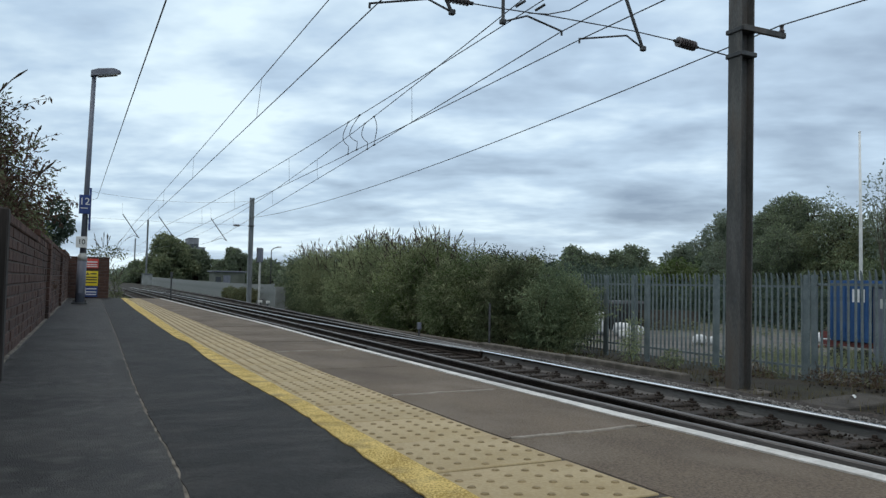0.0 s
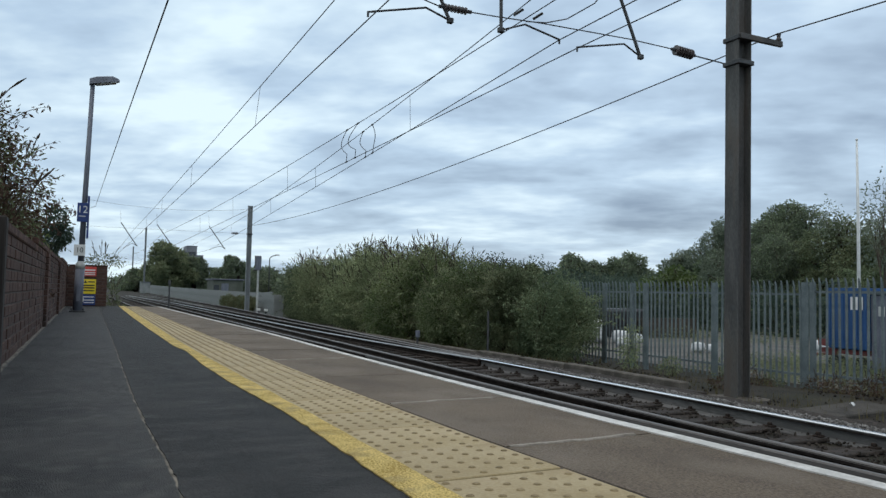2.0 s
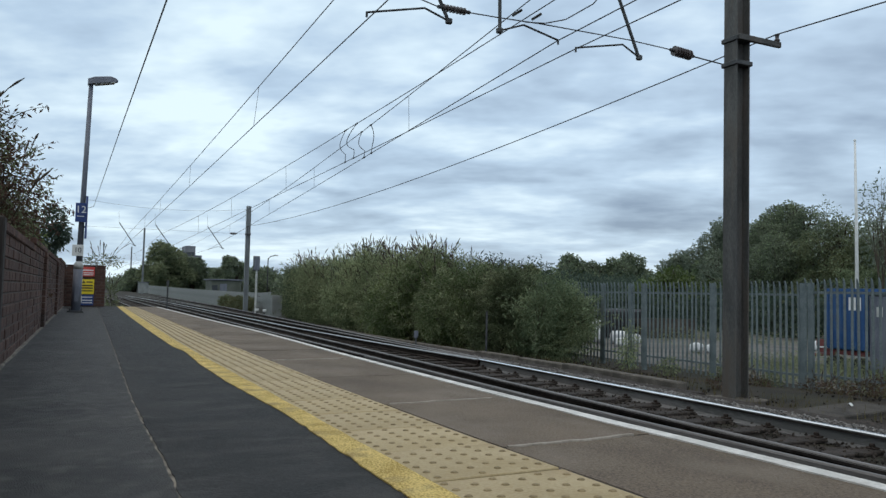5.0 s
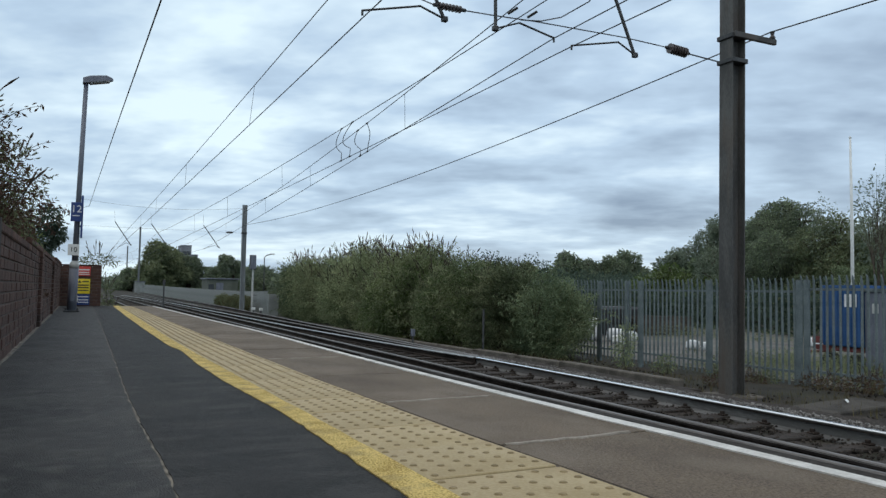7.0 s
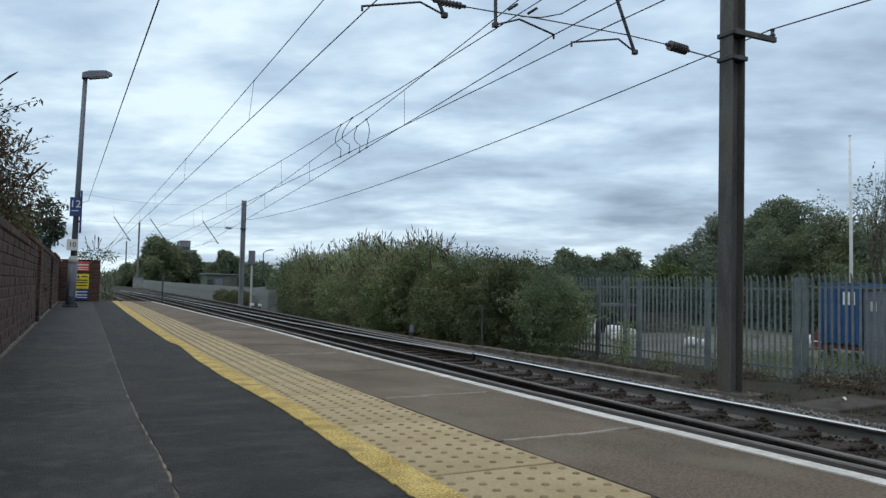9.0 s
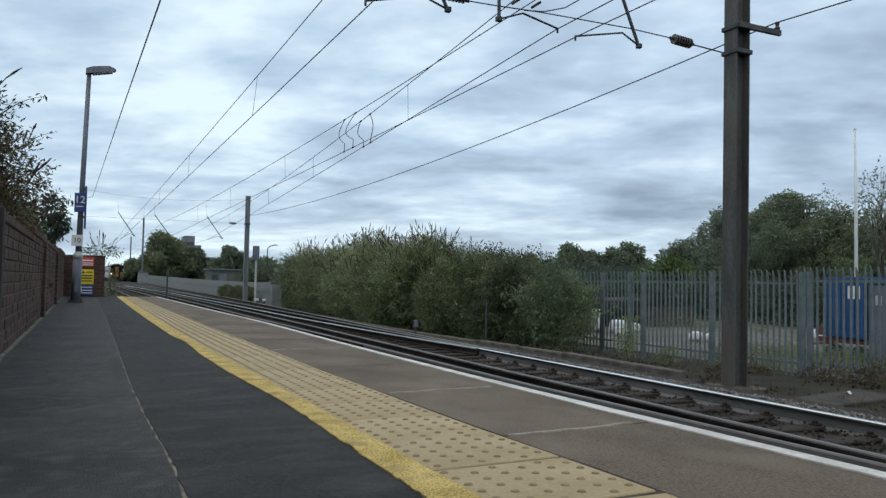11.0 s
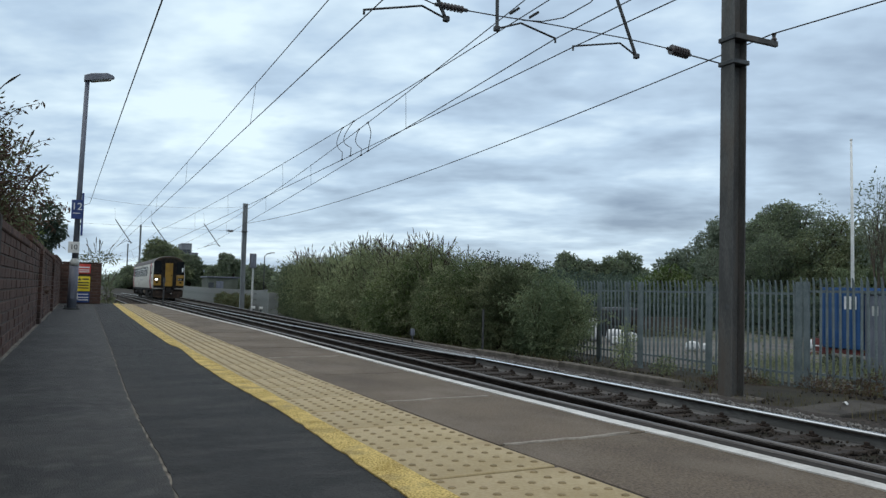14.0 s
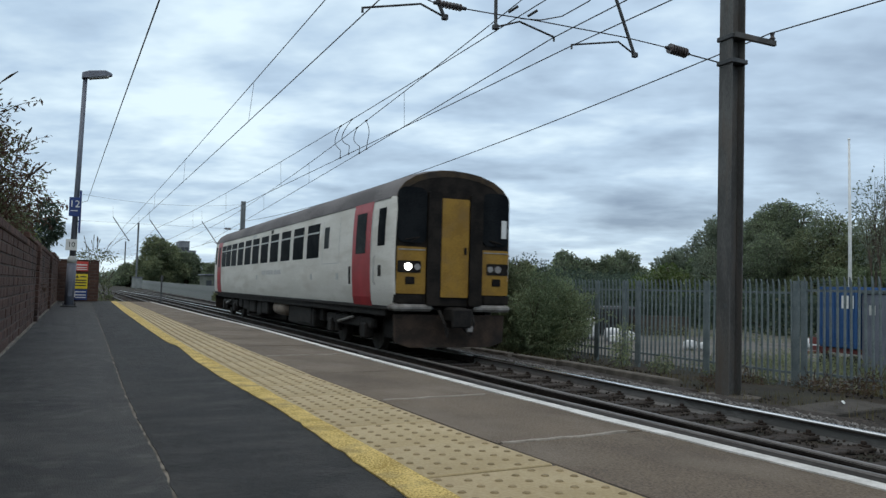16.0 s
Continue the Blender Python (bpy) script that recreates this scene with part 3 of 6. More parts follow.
# ---- brick walls ----
def brick_wall():
    owner = tagged(new("wall_west"), "low dark brick wall along the platform", "wall", kind="structure")
    face = -0.455

    def top(y):
        return int(round((0.84 + 0.10 * smoothstep(4, 18, y)) / 0.075))
    core = Geo().box(face - 0.215, face - 0.008, -4, 20.5, -0.1, 0.832)
    part("mortar_core", core, MORTAR, owner, "sooty mortar")
    brick = Geo().rbox(-0.10, 0.0, 0.005, 0.2175, 0.005, 0.07, 0.005).mesh("brick", BRICK)
    rest, count = Geo(), 0
    for course in range(13):
        y = -4.0 + (0.1125 if course % 2 else 0)
        while y < 20.2:
            if course < top(y):
                jut = random.uniform(-0.004, 0.004)
                if 3.9 <= y <= 9.0 and count < 300:
                    b = new("brick", brick)
                    b.parent = owner
                    b.matrix_basis = pose(face + jut, y, 0.075 * course)
                    count += 1
                else:
                    rest.rbox(face + jut - 0.10, face + jut, y + 0.005, y + 0.2175, 0.075 * course + 0.005, 0.075 * course + 0.07, 0.005)
            y += 0.225
    part("brickwork", rest, BRICK, owner, kind="stuff")
    cap = Geo()
    y = -4.0
    while y < 20.2:
        z = 0.075 * top(y)
        cap.rbox(face - 0.235, face + 0.012, y + 0.004, y + 0.108, z, z + 0.062, 0.008)
        y += 0.1125
    part("brick_coping", cap, BRICK, owner, "soldier course of dark bricks", kind="stuff")
    for y in (10.2, 14.6):
        pier = Geo()
        for c in range(top(y)):
            z = 0.075 * c
            pier.rbox(face - 0.02, face + 0.035, y, y + 0.16, z + 0.005, z + 0.07, 0.005).rbox(face - 0.02, face + 0.035, y + 0.17, y + 0.33, z + 0.005, z + 0.07, 0.005)
        part("pier", pier, BRICK, owner)
    edge = Geo()
    strip(edge, lambda y: face - 0.01, lambda y: face + 0.022 + 0.02 * noise.noise((0, y * 1.5, 0)), [-4 + 0.25 * i for i in range(98)], 0.012, -0.05)
    setting("wall_foot", edge, SEAM, "pale grit gathered at the foot of the wall", "grit")
    post = thing("timber_post", "weathered dark timber post against the brick wall", "post")
    part("shaft", Geo().rbox(-0.425, -0.365, 4.25, 4.35, 0.0, 0.84, 0.008), mat("grey_timber", (0.035, 0.030, 0.027), (0.075, 0.065, 0.058), 6, 0.9, bump=0.5, stretch=(1, 1, 0.15)), post)


def end_wall():
    owner = tagged(new("wall_end"), "dark brick wall closing the platform end", "wall", kind="structure")
    y, x0, x1 = 20.51, -0.64, 0.44
    part("mortar_core", Geo().box(x0 + 0.01, x1 - 0.01, y + 0.01, y + 0.2, 0, 0.955), MORTAR, owner, "sooty mortar")
    brick = Geo().rbox(0.005, 0.2125, 0.0, 0.1, 0.005, 0.07, 0.005).mesh("brick", BRICK)
    for course in range(13):
        x = x0 - (0.1 if course % 2 else 0)
        while x < x1 - 0.05:
            a, b = max(x, x0), min(x + 0.2175, x1)
            if b - a > 0.04:
                o = new("brick", brick)
                o.parent = owner
                o.matrix_basis = pose(a, y, 0.075 * course) @ Matrix.Diagonal(((b - a) / 0.2175, 1, 1, 1))
            x += 0.2175
    part("brick_coping", Geo().rbox(x0 - 0.01, x1 + 0.01, y - 0.015, y + 0.23, 0.975, 1.0, 0.008), BRICK, owner)
    signs = (("red_notice", RED_SIGN, 0.725, 0.955, "red warning notice with white lines of small writing"),
             ("yellow_notice", YELLOW_SIGN, 0.30, 0.655, "yellow hazard notice with black triangle and writing"),
             ("blue_notice", BLUE_SIGN, 0.03, 0.285, "blue instruction notice with white writing"))
    for name, material, z0, z1, label in signs:
        s = thing(name, label, "sign")
        part("board", Geo().rbox(-0.115, 0.19, y - 0.028, y - 0.008, z0, z1, 0.004), material, s)
        ink = BLACK if name == "yellow_notice" else WHITE_SIGN
        rows = {"red_notice": ((0.86, 0.03), (0.80, 0.022), (0.755, 0.022)), "yellow_notice": ((0.49, 0.03), (0.43, 0.03), (0.365, 0.025)), "blue_notice": ((0.215, 0.022), (0.14, 0.022), (0.08, 0.022))}[name]
        for z, h in rows:
            part("text_bar", Geo().box(-0.06 if name != "yellow_notice" else -0.085, 0.165, y - 0.033, y - 0.027, z, z + h), ink, s)
        if name == "yellow_notice":
            part("warning_triangle", Geo().add([(-0.08, y - 0.033, 0.56), (0.0, y - 0.033, 0.56), (-0.04, y - 0.033, 0.63), (-0.08, y - 0.028, 0.56), (0.0, y - 0.028, 0.56), (-0.04, y - 0.028, 0.63)], [(0, 1, 2), (3, 5, 4), (0, 3, 4, 1), (1, 4, 5, 2), (2, 5, 3, 0)]), BLACK, s)
            part("text_bar", Geo().box(0.02, 0.16, y - 0.033, y - 0.027, 0.575, 0.605), BLACK, s)
        elif name == "red_notice":
            part("roundel", Geo().tube([(-0.085, y - 0.034, 0.88), (-0.085, y - 0.027, 0.88)], 0.03, 12), WHITE_SIGN, s)
        else:
            part("pictogram", Geo().box(-0.09, -0.065, y - 0.033, y - 0.027, 0.10, 0.25), WHITE_SIGN, s)


def lettering(text, size, material, parent, m, name="lettering"):
    cu = bpy.data.curves.new(name, "FONT")
    cu.body, cu.size, cu.extrude = text, size, 0.001
    cu.align_x, cu.align_y = "CENTER", "CENTER"
    ob = new(name, cu)
    cu.materials.append(material)
    ob.parent = parent
    ob.matrix_basis = m
    me = bpy.data.meshes.new_from_object(ob.evaluated_get(bpy.context.evaluated_depsgraph_get()))
    bpy.data.objects.remove(ob)
    me.name = name
    out = new(name, me)
    out.parent = parent
    out.matrix_basis = m
    return out


def lamp():
    t = thing("platform_lamp", "grey steel platform lamp post with flat lantern", "lamp post", pose(-0.15, 16.1, 0, 0, 1.1, 0))
    part("base_plate", Geo().rbox(-0.14, 0.14, -0.14, 0.14, 0.0, 0.03, 0.006), FITTING, t)
    for a in (-0.1, 0.1):
        for b in (-0.1, 0.1):
            part("bolt", Geo().tube([(a, b, 0.03), (a, b, 0.07)], 0.015, 6), FITTING, t)
    part("lower_column", Geo().tube([(0, 0, 0.03), (0, 0, 0.84)], 0.082, 14), LAMP_POST, t, smooth=True)
    part("collar", Geo().tube([(0, 0, 0.82), (0, 0, 0.90), (0, 0, 0.96)], [0.085, 0.085, 0.052], 14), LAMP_PALE, t, "pale tapered collar", smooth=True)
    part("inspection_door", Geo().rbox(-0.035, 0.035, -0.088, -0.078, 0.2, 0.5, 0.004), LAMP_POST, t)
    part("upper_column", Geo().tube([(0, 0, 0.95), (0, 0, 4.42)], [0.052, 0.040], 12), LAMP_POST, t, smooth=True)
    g = Geo()
    v, sec = [], ((0.0, 0.075, 0.10), (0.12, 0.09, 0.12), (0.40, 0.085, 0.105), (0.50, 0.06, 0.06), (0.53, 0.03, 0.03))
    for x, w, h in sec:
        z, h = 4.35 + 0.24 * x, h * 1.25
        v += [(x - 0.06, -w, z), (x - 0.06, w, z), (x - 0.06, w * 0.8, z + h * 0.8), (x - 0.06, 0, z + h), (x - 0.06, -w * 0.8, z + h * 0.8)]
    g.add(v, [(5 * i + q, 5 * i + (q + 1) % 5, 5 * i + 5 + (q + 1) % 5, 5 * i + 5 + q) for i in range(4) for q in range(5)] + [(4, 3, 2, 1, 0), (20, 21, 22, 23, 24)])
    head = part("lantern", g, LAMP_POST, t, "grey flat lantern housing")
    part("diffuser", Geo().rbox(0.06, 0.42, -0.07, 0.07, -0.026, 0.004, 0.008, pose(0, 0, 4.365, 0, -13.5, 0)), LAMP_PALE, head, "cloudy plastic diffuser")
    s = thing("car_stop_sign", "blue sign with white number twelve on the post", "sign")
    part("plate", Geo().rbox(-0.23, -0.045, 15.99, 16.005, 1.70, 2.06, 0.003), BLUE_SIGN, s)
    lettering("12", 0.19, WHITE_SIGN, s, pose(-0.137, 15.985, 1.93, 90, 0, 0))
    part("text_bar", Geo().box(-0.20, -0.08, 15.984, 15.991, 1.80, 1.815), WHITE_SIGN, s)
    part("clamp", Geo().rbox(-0.20, -0.06, 16.0, 16.14, 1.85, 1.88, 0.004), FITTING, s)
    s = thing("narrow_sign", "narrow dark blue panel fixed to the lamp post", "sign")
    part("plate", Geo().rbox(-0.058, -0.02, 16.02, 16.2, 1.40, 2.20, 0.003), BLUE_SIGN, s)
    part("clamp", Geo().rbox(-0.16, -0.05, 16.08, 16.12, 1.6, 1.63, 0.004), FITTING, s)
    s = thing("number_plate_sign", "small white sign with black number ten", "sign")
    part("plate", Geo().rbox(-0.255, -0.06, 15.985, 16.0, 1.06, 1.27, 0.003), WHITE_SIGN, s)
    lettering("10", 0.13, BLACK, s, pose(-0.158, 15.98, 1.165, 90, 0, 0))
    part("clamp", Geo().rbox(-0.20, -0.11, 16.0, 16.14, 1.15, 1.18, 0.004), FITTING, s)


# ---- overhead line ----
def mast(x, y, base, top, name="overhead_line_mast", size=0.30, lean=0.0, steel=MAST, label="weathered grey steel overhead line mast", group="overhead line masts"):
    t = thing(name, label, "mast", pose(x, y, 0, 0, lean, 0), group)
    h = size / 2
    part("flange", Geo().rbox(-h, -h + 0.022, -h, h, base, top, 0.004), steel, t)
    part("flange", Geo().rbox(h - 0.022, h, -h, h, base, top, 0.004), steel, t)
    part("web", Geo().box(-h + 0.02, h - 0.02, -0.008, 0.008, base, top), steel, t)
    part("footing", Geo().rbox(-0.4, 0.4, -0.4, 0.4, base - 0.4, base + 0.04, 0.03), KERB, t, "rough concrete footing")
    return t


def sag(p, q, drop, n=16):
    p, q = Vector(p), Vector(q)
    return [p.lerp(q, i / n) - Vector((0, 0, drop * 4 * (i / n) * (1 - i / n))) for i in range(n + 1)]


def wire(name, pts, r, label, material=WIRE, sides=5):
    return tagged(part(name, Geo().tube(pts, r, sides), material), label, "wire", "overhead wires")


def insulator(p, q, label="dark ribbed insulator in the span wire", r=0.055):
    p, q = Vector(p), Vector(q)
    t = thing("insulator", label, "insulator", group="span insulators")
    part("core", Geo().tube([p, q], 0.03, 8), FITTING, t)
    g, d = Geo(), (q - p)
    for i in range(7):
        c = p + d * (0.18 + 0.64 * i / 6)
        g.tube([c - d.normalized() * 0.012, c + d.normalized() * 0.012], r, 10)
    part("sheds", g, PORCELAIN, t, "dark ribbed porcelain sheds")


def steady_arm(tube_top, tube_end, knuckle, tip, y):
    t = thing("steady_arm", "bent steel steady arm hanging from a drop tube", "steady arm", group="steady arms")
    part("drop_tube", Geo().tube([(tube_top[0], y, tube_top[1]), (tube_end[0], y, tube_end[1])], 0.028, 8), FITTING, t)
    part("arm", Geo().tube([(tube_end[0], y, tube_end[1] + 0.03), (knuckle[0], y, knuckle[1]), (tip[0], y, tip[1])], 0.016, 6), FITTING, t)
    part("clip", Geo().tube([(tip[0], y, tip[1] + 0.01), (tip[0], y, tip[1] - 0.07)], 0.018, 6), FITTING, t)
    part("bracket", Geo().rbox(tube_end[0] - 0.05, tube_end[0] + 0.04, y - 0.04, y + 0.04, tube_end[1] - 0.01, tube_end[1] + 0.07, 0.01), FITTING, t)


def overhead():
    m = mast(10.39, 10.15, -1.24, 6.6, size=0.31, lean=0.4, label="tall weathered grey steel mast beside the track")
    part("clamp", Geo().rbox(-0.19, 0.19, -0.19, 0.19, 4.66, 4.74, 0.008), FITTING, m)
    part("clamp", Geo().rbox(-0.19, 0.19, -0.19, 0.19, 5.10, 5.18, 0.008), FITTING, m)
    part("bracket", Geo().rbox(-0.15, 0.86, -0.22, -0.15, 5.10, 5.20, 0.006), MAST, m, "steel bracket holding the feeder wire")
    part("pin_insulator", Geo().tube([(0.78, -0.19, 5.17), (0.78, -0.19, 5.23), (0.78, -0.19, 5.27), (0.78, -0.19, 5.34)], [0.03, 0.055, 0.03, 0.045], 8), PORCELAIN, m)
    part("number_plate", Geo().rbox(-0.155, -0.15, -0.1, 0.0, 0.3, 0.4, 0.002), FITTING, m)
    # span wires across the tracks and their steady arms
    y = 10.2
    wire("span_wire", [(10.12, y, 4.69), (9.42, y, 4.73)], 0.013, "steel span wire at the mast")
    insulator((9.46, y, 4.73), (8.94, y, 4.77), r=0.088)
    wire("span_wire", [(8.98, y, 4.77), (8.05, y, 4.80), (6.3, y, 4.78), (5.55, y, 4.75), (5.08, y, 4.74)], 0.010, "steel span wire across the tracks")
    insulator((5.08, y, 4.74), (4.55, y, 4.74))
    wire("span_wire", [(4.55, y, 4.74), (4.0, y, 4.86), (2.0, y, 5.3), (-2.4, y, 6.3)], 0.010, "steel span wire rising over the platform")
    wire("upper_span_wire", [(10.13, y, 6.5), (7.82, y, 5.95), (5.58, y, 5.8), (4.0, y, 5.9), (-2.4, y, 6.9)], 0.012, "upper span wire between the masts")
    steady_arm((7.62, 5.98), (8.28, 4.50), (7.93, 4.70), (7.0, 4.50), y)
    steady_arm((5.58, 5.85), (5.60, 4.52), (6.02, 4.71), (6.66, 4.57), y)
    steady_arm((4.05, 5.92), (4.74, 4.52), (4.34, 4.68), (3.45, 4.46), y)
    mast(-2.55, 10.2, -1.0, 7.0, label="grey steel mast beyond the brick wall")
    # second portal
    y2 = 55.0
    m2 = mast(10.25, y2, -1.2, 6.35, steel=MAST_PALE)
    part("clamp", Geo().rbox(-0.18, 0.18, -0.18, 0.18, 4.3, 4.4, 0.008), FITTING, m2)
    mast(-0.38, y2, -1.1, 6.3)
    wire("span_wire", sag((10.1, y2, 4.35), (-0.25, y2, 4.35), 0.0, 2), 0.006, "span wire between distant masts")
    wire("upper_span_wire", sag((10.1, y2, 6.1), (-0.25, y2, 6.1), 0.35, 10), 0.007, "sagging upper span wire between distant masts")
    insulator((9.5, y2, 4.35), (9.0, y2, 4.35), r=0.09)
    for a, b, tip in (((7.49, 4.75), (8.57, 3.24), (7.61, 3.18)), ((4.10, 4.68), (5.03, 3.40), (4.40, 3.22)), ((1.85, 4.70), (2.88, 3.18), (2.08, 3.02))):
        steady_arm(a, b, (b[0] - 0.3, b[1] + 0.16), tip, y2)
        wire("hanger_wire", [(a[0], y2, a[1]), (a[0] - 0.05, y2, a[1] + 0.75)], 0.006, "thin hanger above a distant drop tube")
    # further masts
    for x, yy, top in ((9.35, 150, 11.2), (10.0, 205, 10.3)):
        mast(x, yy, -1.0, top, steel=MAST_PALE)
    # contact and carrying wires
    spans = ((-34.0, 10.2), (10.2, 55.0), (55.0, 102.0), (102.0, 150.0), (150.0, 205.0))
    # x and z of the contact wire, then of the catenary, at each support, and the catenary's sag in each span
    runs = (("A", ((3.55, 4.47), (3.47, 4.37), (2.08, 3.0), (1.9, 3.0), (1.6, 3.1), (1.0, 3.1)), ((3.6, 5.5), (3.59, 5.42), (2.55, 4.12), (2.1, 4.3), (1.7, 4.4), (1.0, 4.4)), (0.4, 0.10, 0.4, 0.4, 0.4)),
            ("B", ((6.3, 4.55), (6.65, 4.56), (7.61, 3.16), (7.0, 3.1), (6.4, 3.1), (5.7, 3.1)), ((4.9, 5.6), (6.31, 5.29), (7.82, 4.24), (7.0, 4.3), (6.4, 4.4), (5.7, 4.4)), (0.4, 0.35, 0.4, 0.4, 0.4)),
            ("C", ((7.5, 4.49), (7.01, 4.49), (4.92, 3.16), (4.5, 3.1), (4.0, 3.1), (3.2, 3.1)), ((8.4, 5.5), (6.61, 5.23), (4.48, 4.08), (4.3, 4.3), (4.0, 4.4), (3.2, 4.4)), (0.4, 0.26, 0.4, 0.4, 0.4)))
    strung = {}
    for key, low, high, sags in runs:
        for i, (ya, yb) in enumerate(spans):
            thin = 0.0095 if i < 2 else 0.008
            con = sag((low[i][0], ya, low[i][1]), (low[i + 1][0], yb, low[i + 1][1]), 0.04, 32)
            cat = sag((high[i][0], ya, high[i][1]), (high[i + 1][0], yb, high[i + 1][1]), sags[i], 32)
            wire("contact_wire", con, thin, "thin grooved contact wire over the track")
            wire("catenary_wire", cat, thin, "sagging catenary wire above the contact wire")
            strung[key, i] = (cat, con)
    def along(pts, s):
        k = min(31, int(s * 32))
        return pts[k].lerp(pts[k + 1], s * 32 - k)
    # droppers: shares of the span on the catenary and on the contact wire
    for key, pairs in (("A", ((0.166, 0.157), (0.40, 0.363), (0.604, 0.541), (0.771, 0.678))), ("B", ((0.132, 0.146), (0.335, 0.347), (0.519, 0.523), (0.80, 0.78))), ("C", ((0.338, 0.368), (0.521, 0.562), (0.692, 0.743)))):
        cat, con = strung[key, 1]
        for a, b in pairs:
            wire("dropper", [along(cat, a), along(con, b)], 0.005, "thin dropper wire between two wires")
        cat, con = strung[key, 2]
        for a in (0.2, 0.4, 0.6, 0.8):
            wire("dropper", [along(cat, a), along(con, a)], 0.005, "thin dropper wire between two wires")
    # jumper loops from each catenary down to its contact wire
    for key, a, b, out, back in (("C", 0.212, 0.237, 0.55, -0.05), ("C", 0.194, 0.222, 0.75, 0.0), ("B", 0.213, 0.223, 0.45, -0.12), ("B", 0.195, 0.209, -0.10, -0.12)):
        p, q = along(strung[key, 1][0], a), along(strung[key, 1][1], b)
        pts = []
        for k in range(17):
            s = k / 16
            pts.append(p.lerp(q, s) + Vector((0, out * math.sin(math.pi * min(1.0, s / 0.75)) + back * math.sin(math.pi * s), 0)))
        wire("jumper_loop", pts, 0.010, "looped electrical jumper between the wires")
        for c in (p, q):
            wire("wire_clamp", [c - Vector((0, 0.06, 0)), c + Vector((0, 0.06, 0))], 0.022, "dark clamp on the catenary wire", FITTING)
    wire("jumper_wire", [(6.1, 10.3, 4.80), (6.35, 10.1, 4.76), (6.6, 9.9, 4.80), (6.9, 9.6, 5.0), (7.1, 9.3, 5.35)], 0.010, "slack jumper curving up from the span")
    for x in (5.85, 6.2):
        wire("wire_clamp", [(x - 0.03, 10.2, 4.82), (x + 0.05, 10.05, 4.88)], 0.022, "dark clamp on the catenary wire", FITTING)
    # feeder along the masts, and the earth wire over the platform
    wire("feeder_wire", sag((11.17, 9.98, 5.32), (10.1, 55.0, 4.90), 0.56, 30), 0.013, "heavy feeder wire sagging between the masts")
    wire("feeder_wire", sag((11.17, 9.98, 5.32), (11.1, -34.0, 5.32), 0.6, 20), 0.013, "heavy feeder wire sagging between the masts")
    wire("earth_wire", [(1.0, 2, 4.50), (0.97, 6, 4.52), (0.88, 12, 4.66), (0.765, 22, 5.04), (0.535, 38, 5.4), (0.27, 54.6, 5.62), (-0.25, 55, 5.45)], 0.013, "dark cable running above the platform")
    wire("earth_wire", [(1.0, 2, 4.50), (1.0, -20, 5.4)], 0.013, "dark cable running above the platform")


# ---- fence and yard ----
FENCE_X = 14.0


def pale_geo(h):
    w = 0.033
    sec = [(-w, 0.012), (-w * 0.55, -0.006), (0, -0.012), (w * 0.55, -0.006), (w, 0.012), (0, 0.002)]
    g, n = Geo(), 6
    zs = [(0.0, 1.0, 0.0), (h - 0.28, 1.0, 0.0), (h - 0.12, 0.95, -0.008), (h - 0.04, 0.6, -0.022), (h, 0.12, -0.028)]
    for z, s, lean in zs:
        g.v += [(b + lean, a * s, z) for a, b in sec]
    for i in range(len(zs) - 1):
        for q in range(n):
            g.f.append((i * n + q, i * n + (q + 1) % n, (i + 1) * n + (q + 1) % n, (i + 1) * n + q))
    return g


def fence():
    posts = [5.1, 6.6, 9.1, 11.76, 14.36, 16.92, 18.78, 21.4, 24.0, 26.6, 29.2, 31.8]
    post = Geo().rbox(-0.05, 0.05, -0.03, 0.03, -0.25, 2.30, 0.006)
    post.rbox(-0.052, -0.046, -0.065, 0.065, -0.25, 2.30, 0.002)
    post = post.mesh("post", GALV)
    pale = pale_geo(2.30).mesh("pale", GALV)
    for i, (a, b) in enumerate(zip(posts[:-1], posts[1:])):
        z = ground_z(FENCE_X, 0.5 * (a + b)) + 0.06
        t = thing("palisade_fence_panel", "grey-green galvanised palisade fence panel with splayed tops", "fence", pose(FENCE_X, a, z), "palisade fence panels")
        p = new("post", post)
        p.parent = t
        if a in (11.76, 16.92):
            p2 = new("post", post)
            p2.parent = t
            p2.matrix_basis = pose(0, -0.20 if a < 12 else 0.62, 0)
        for zz in (0.30, 2.02):
            part("fence_rail", Geo().rbox(-0.02, 0.02, 0, b - a, zz, zz + 0.05, 0.004), GALV, t)
        n = int((b - a) / 0.156)
        for k in range(n):
            o = new("pale", pale)
            o.parent = t
            o.matrix_basis = pose(-0.04, (k + 0.6) * (b - a) / n, 0.04 + random.uniform(-0.012, 0.012), random.uniform(-0.6, 0.6), 0, random.uniform(-4, 4))


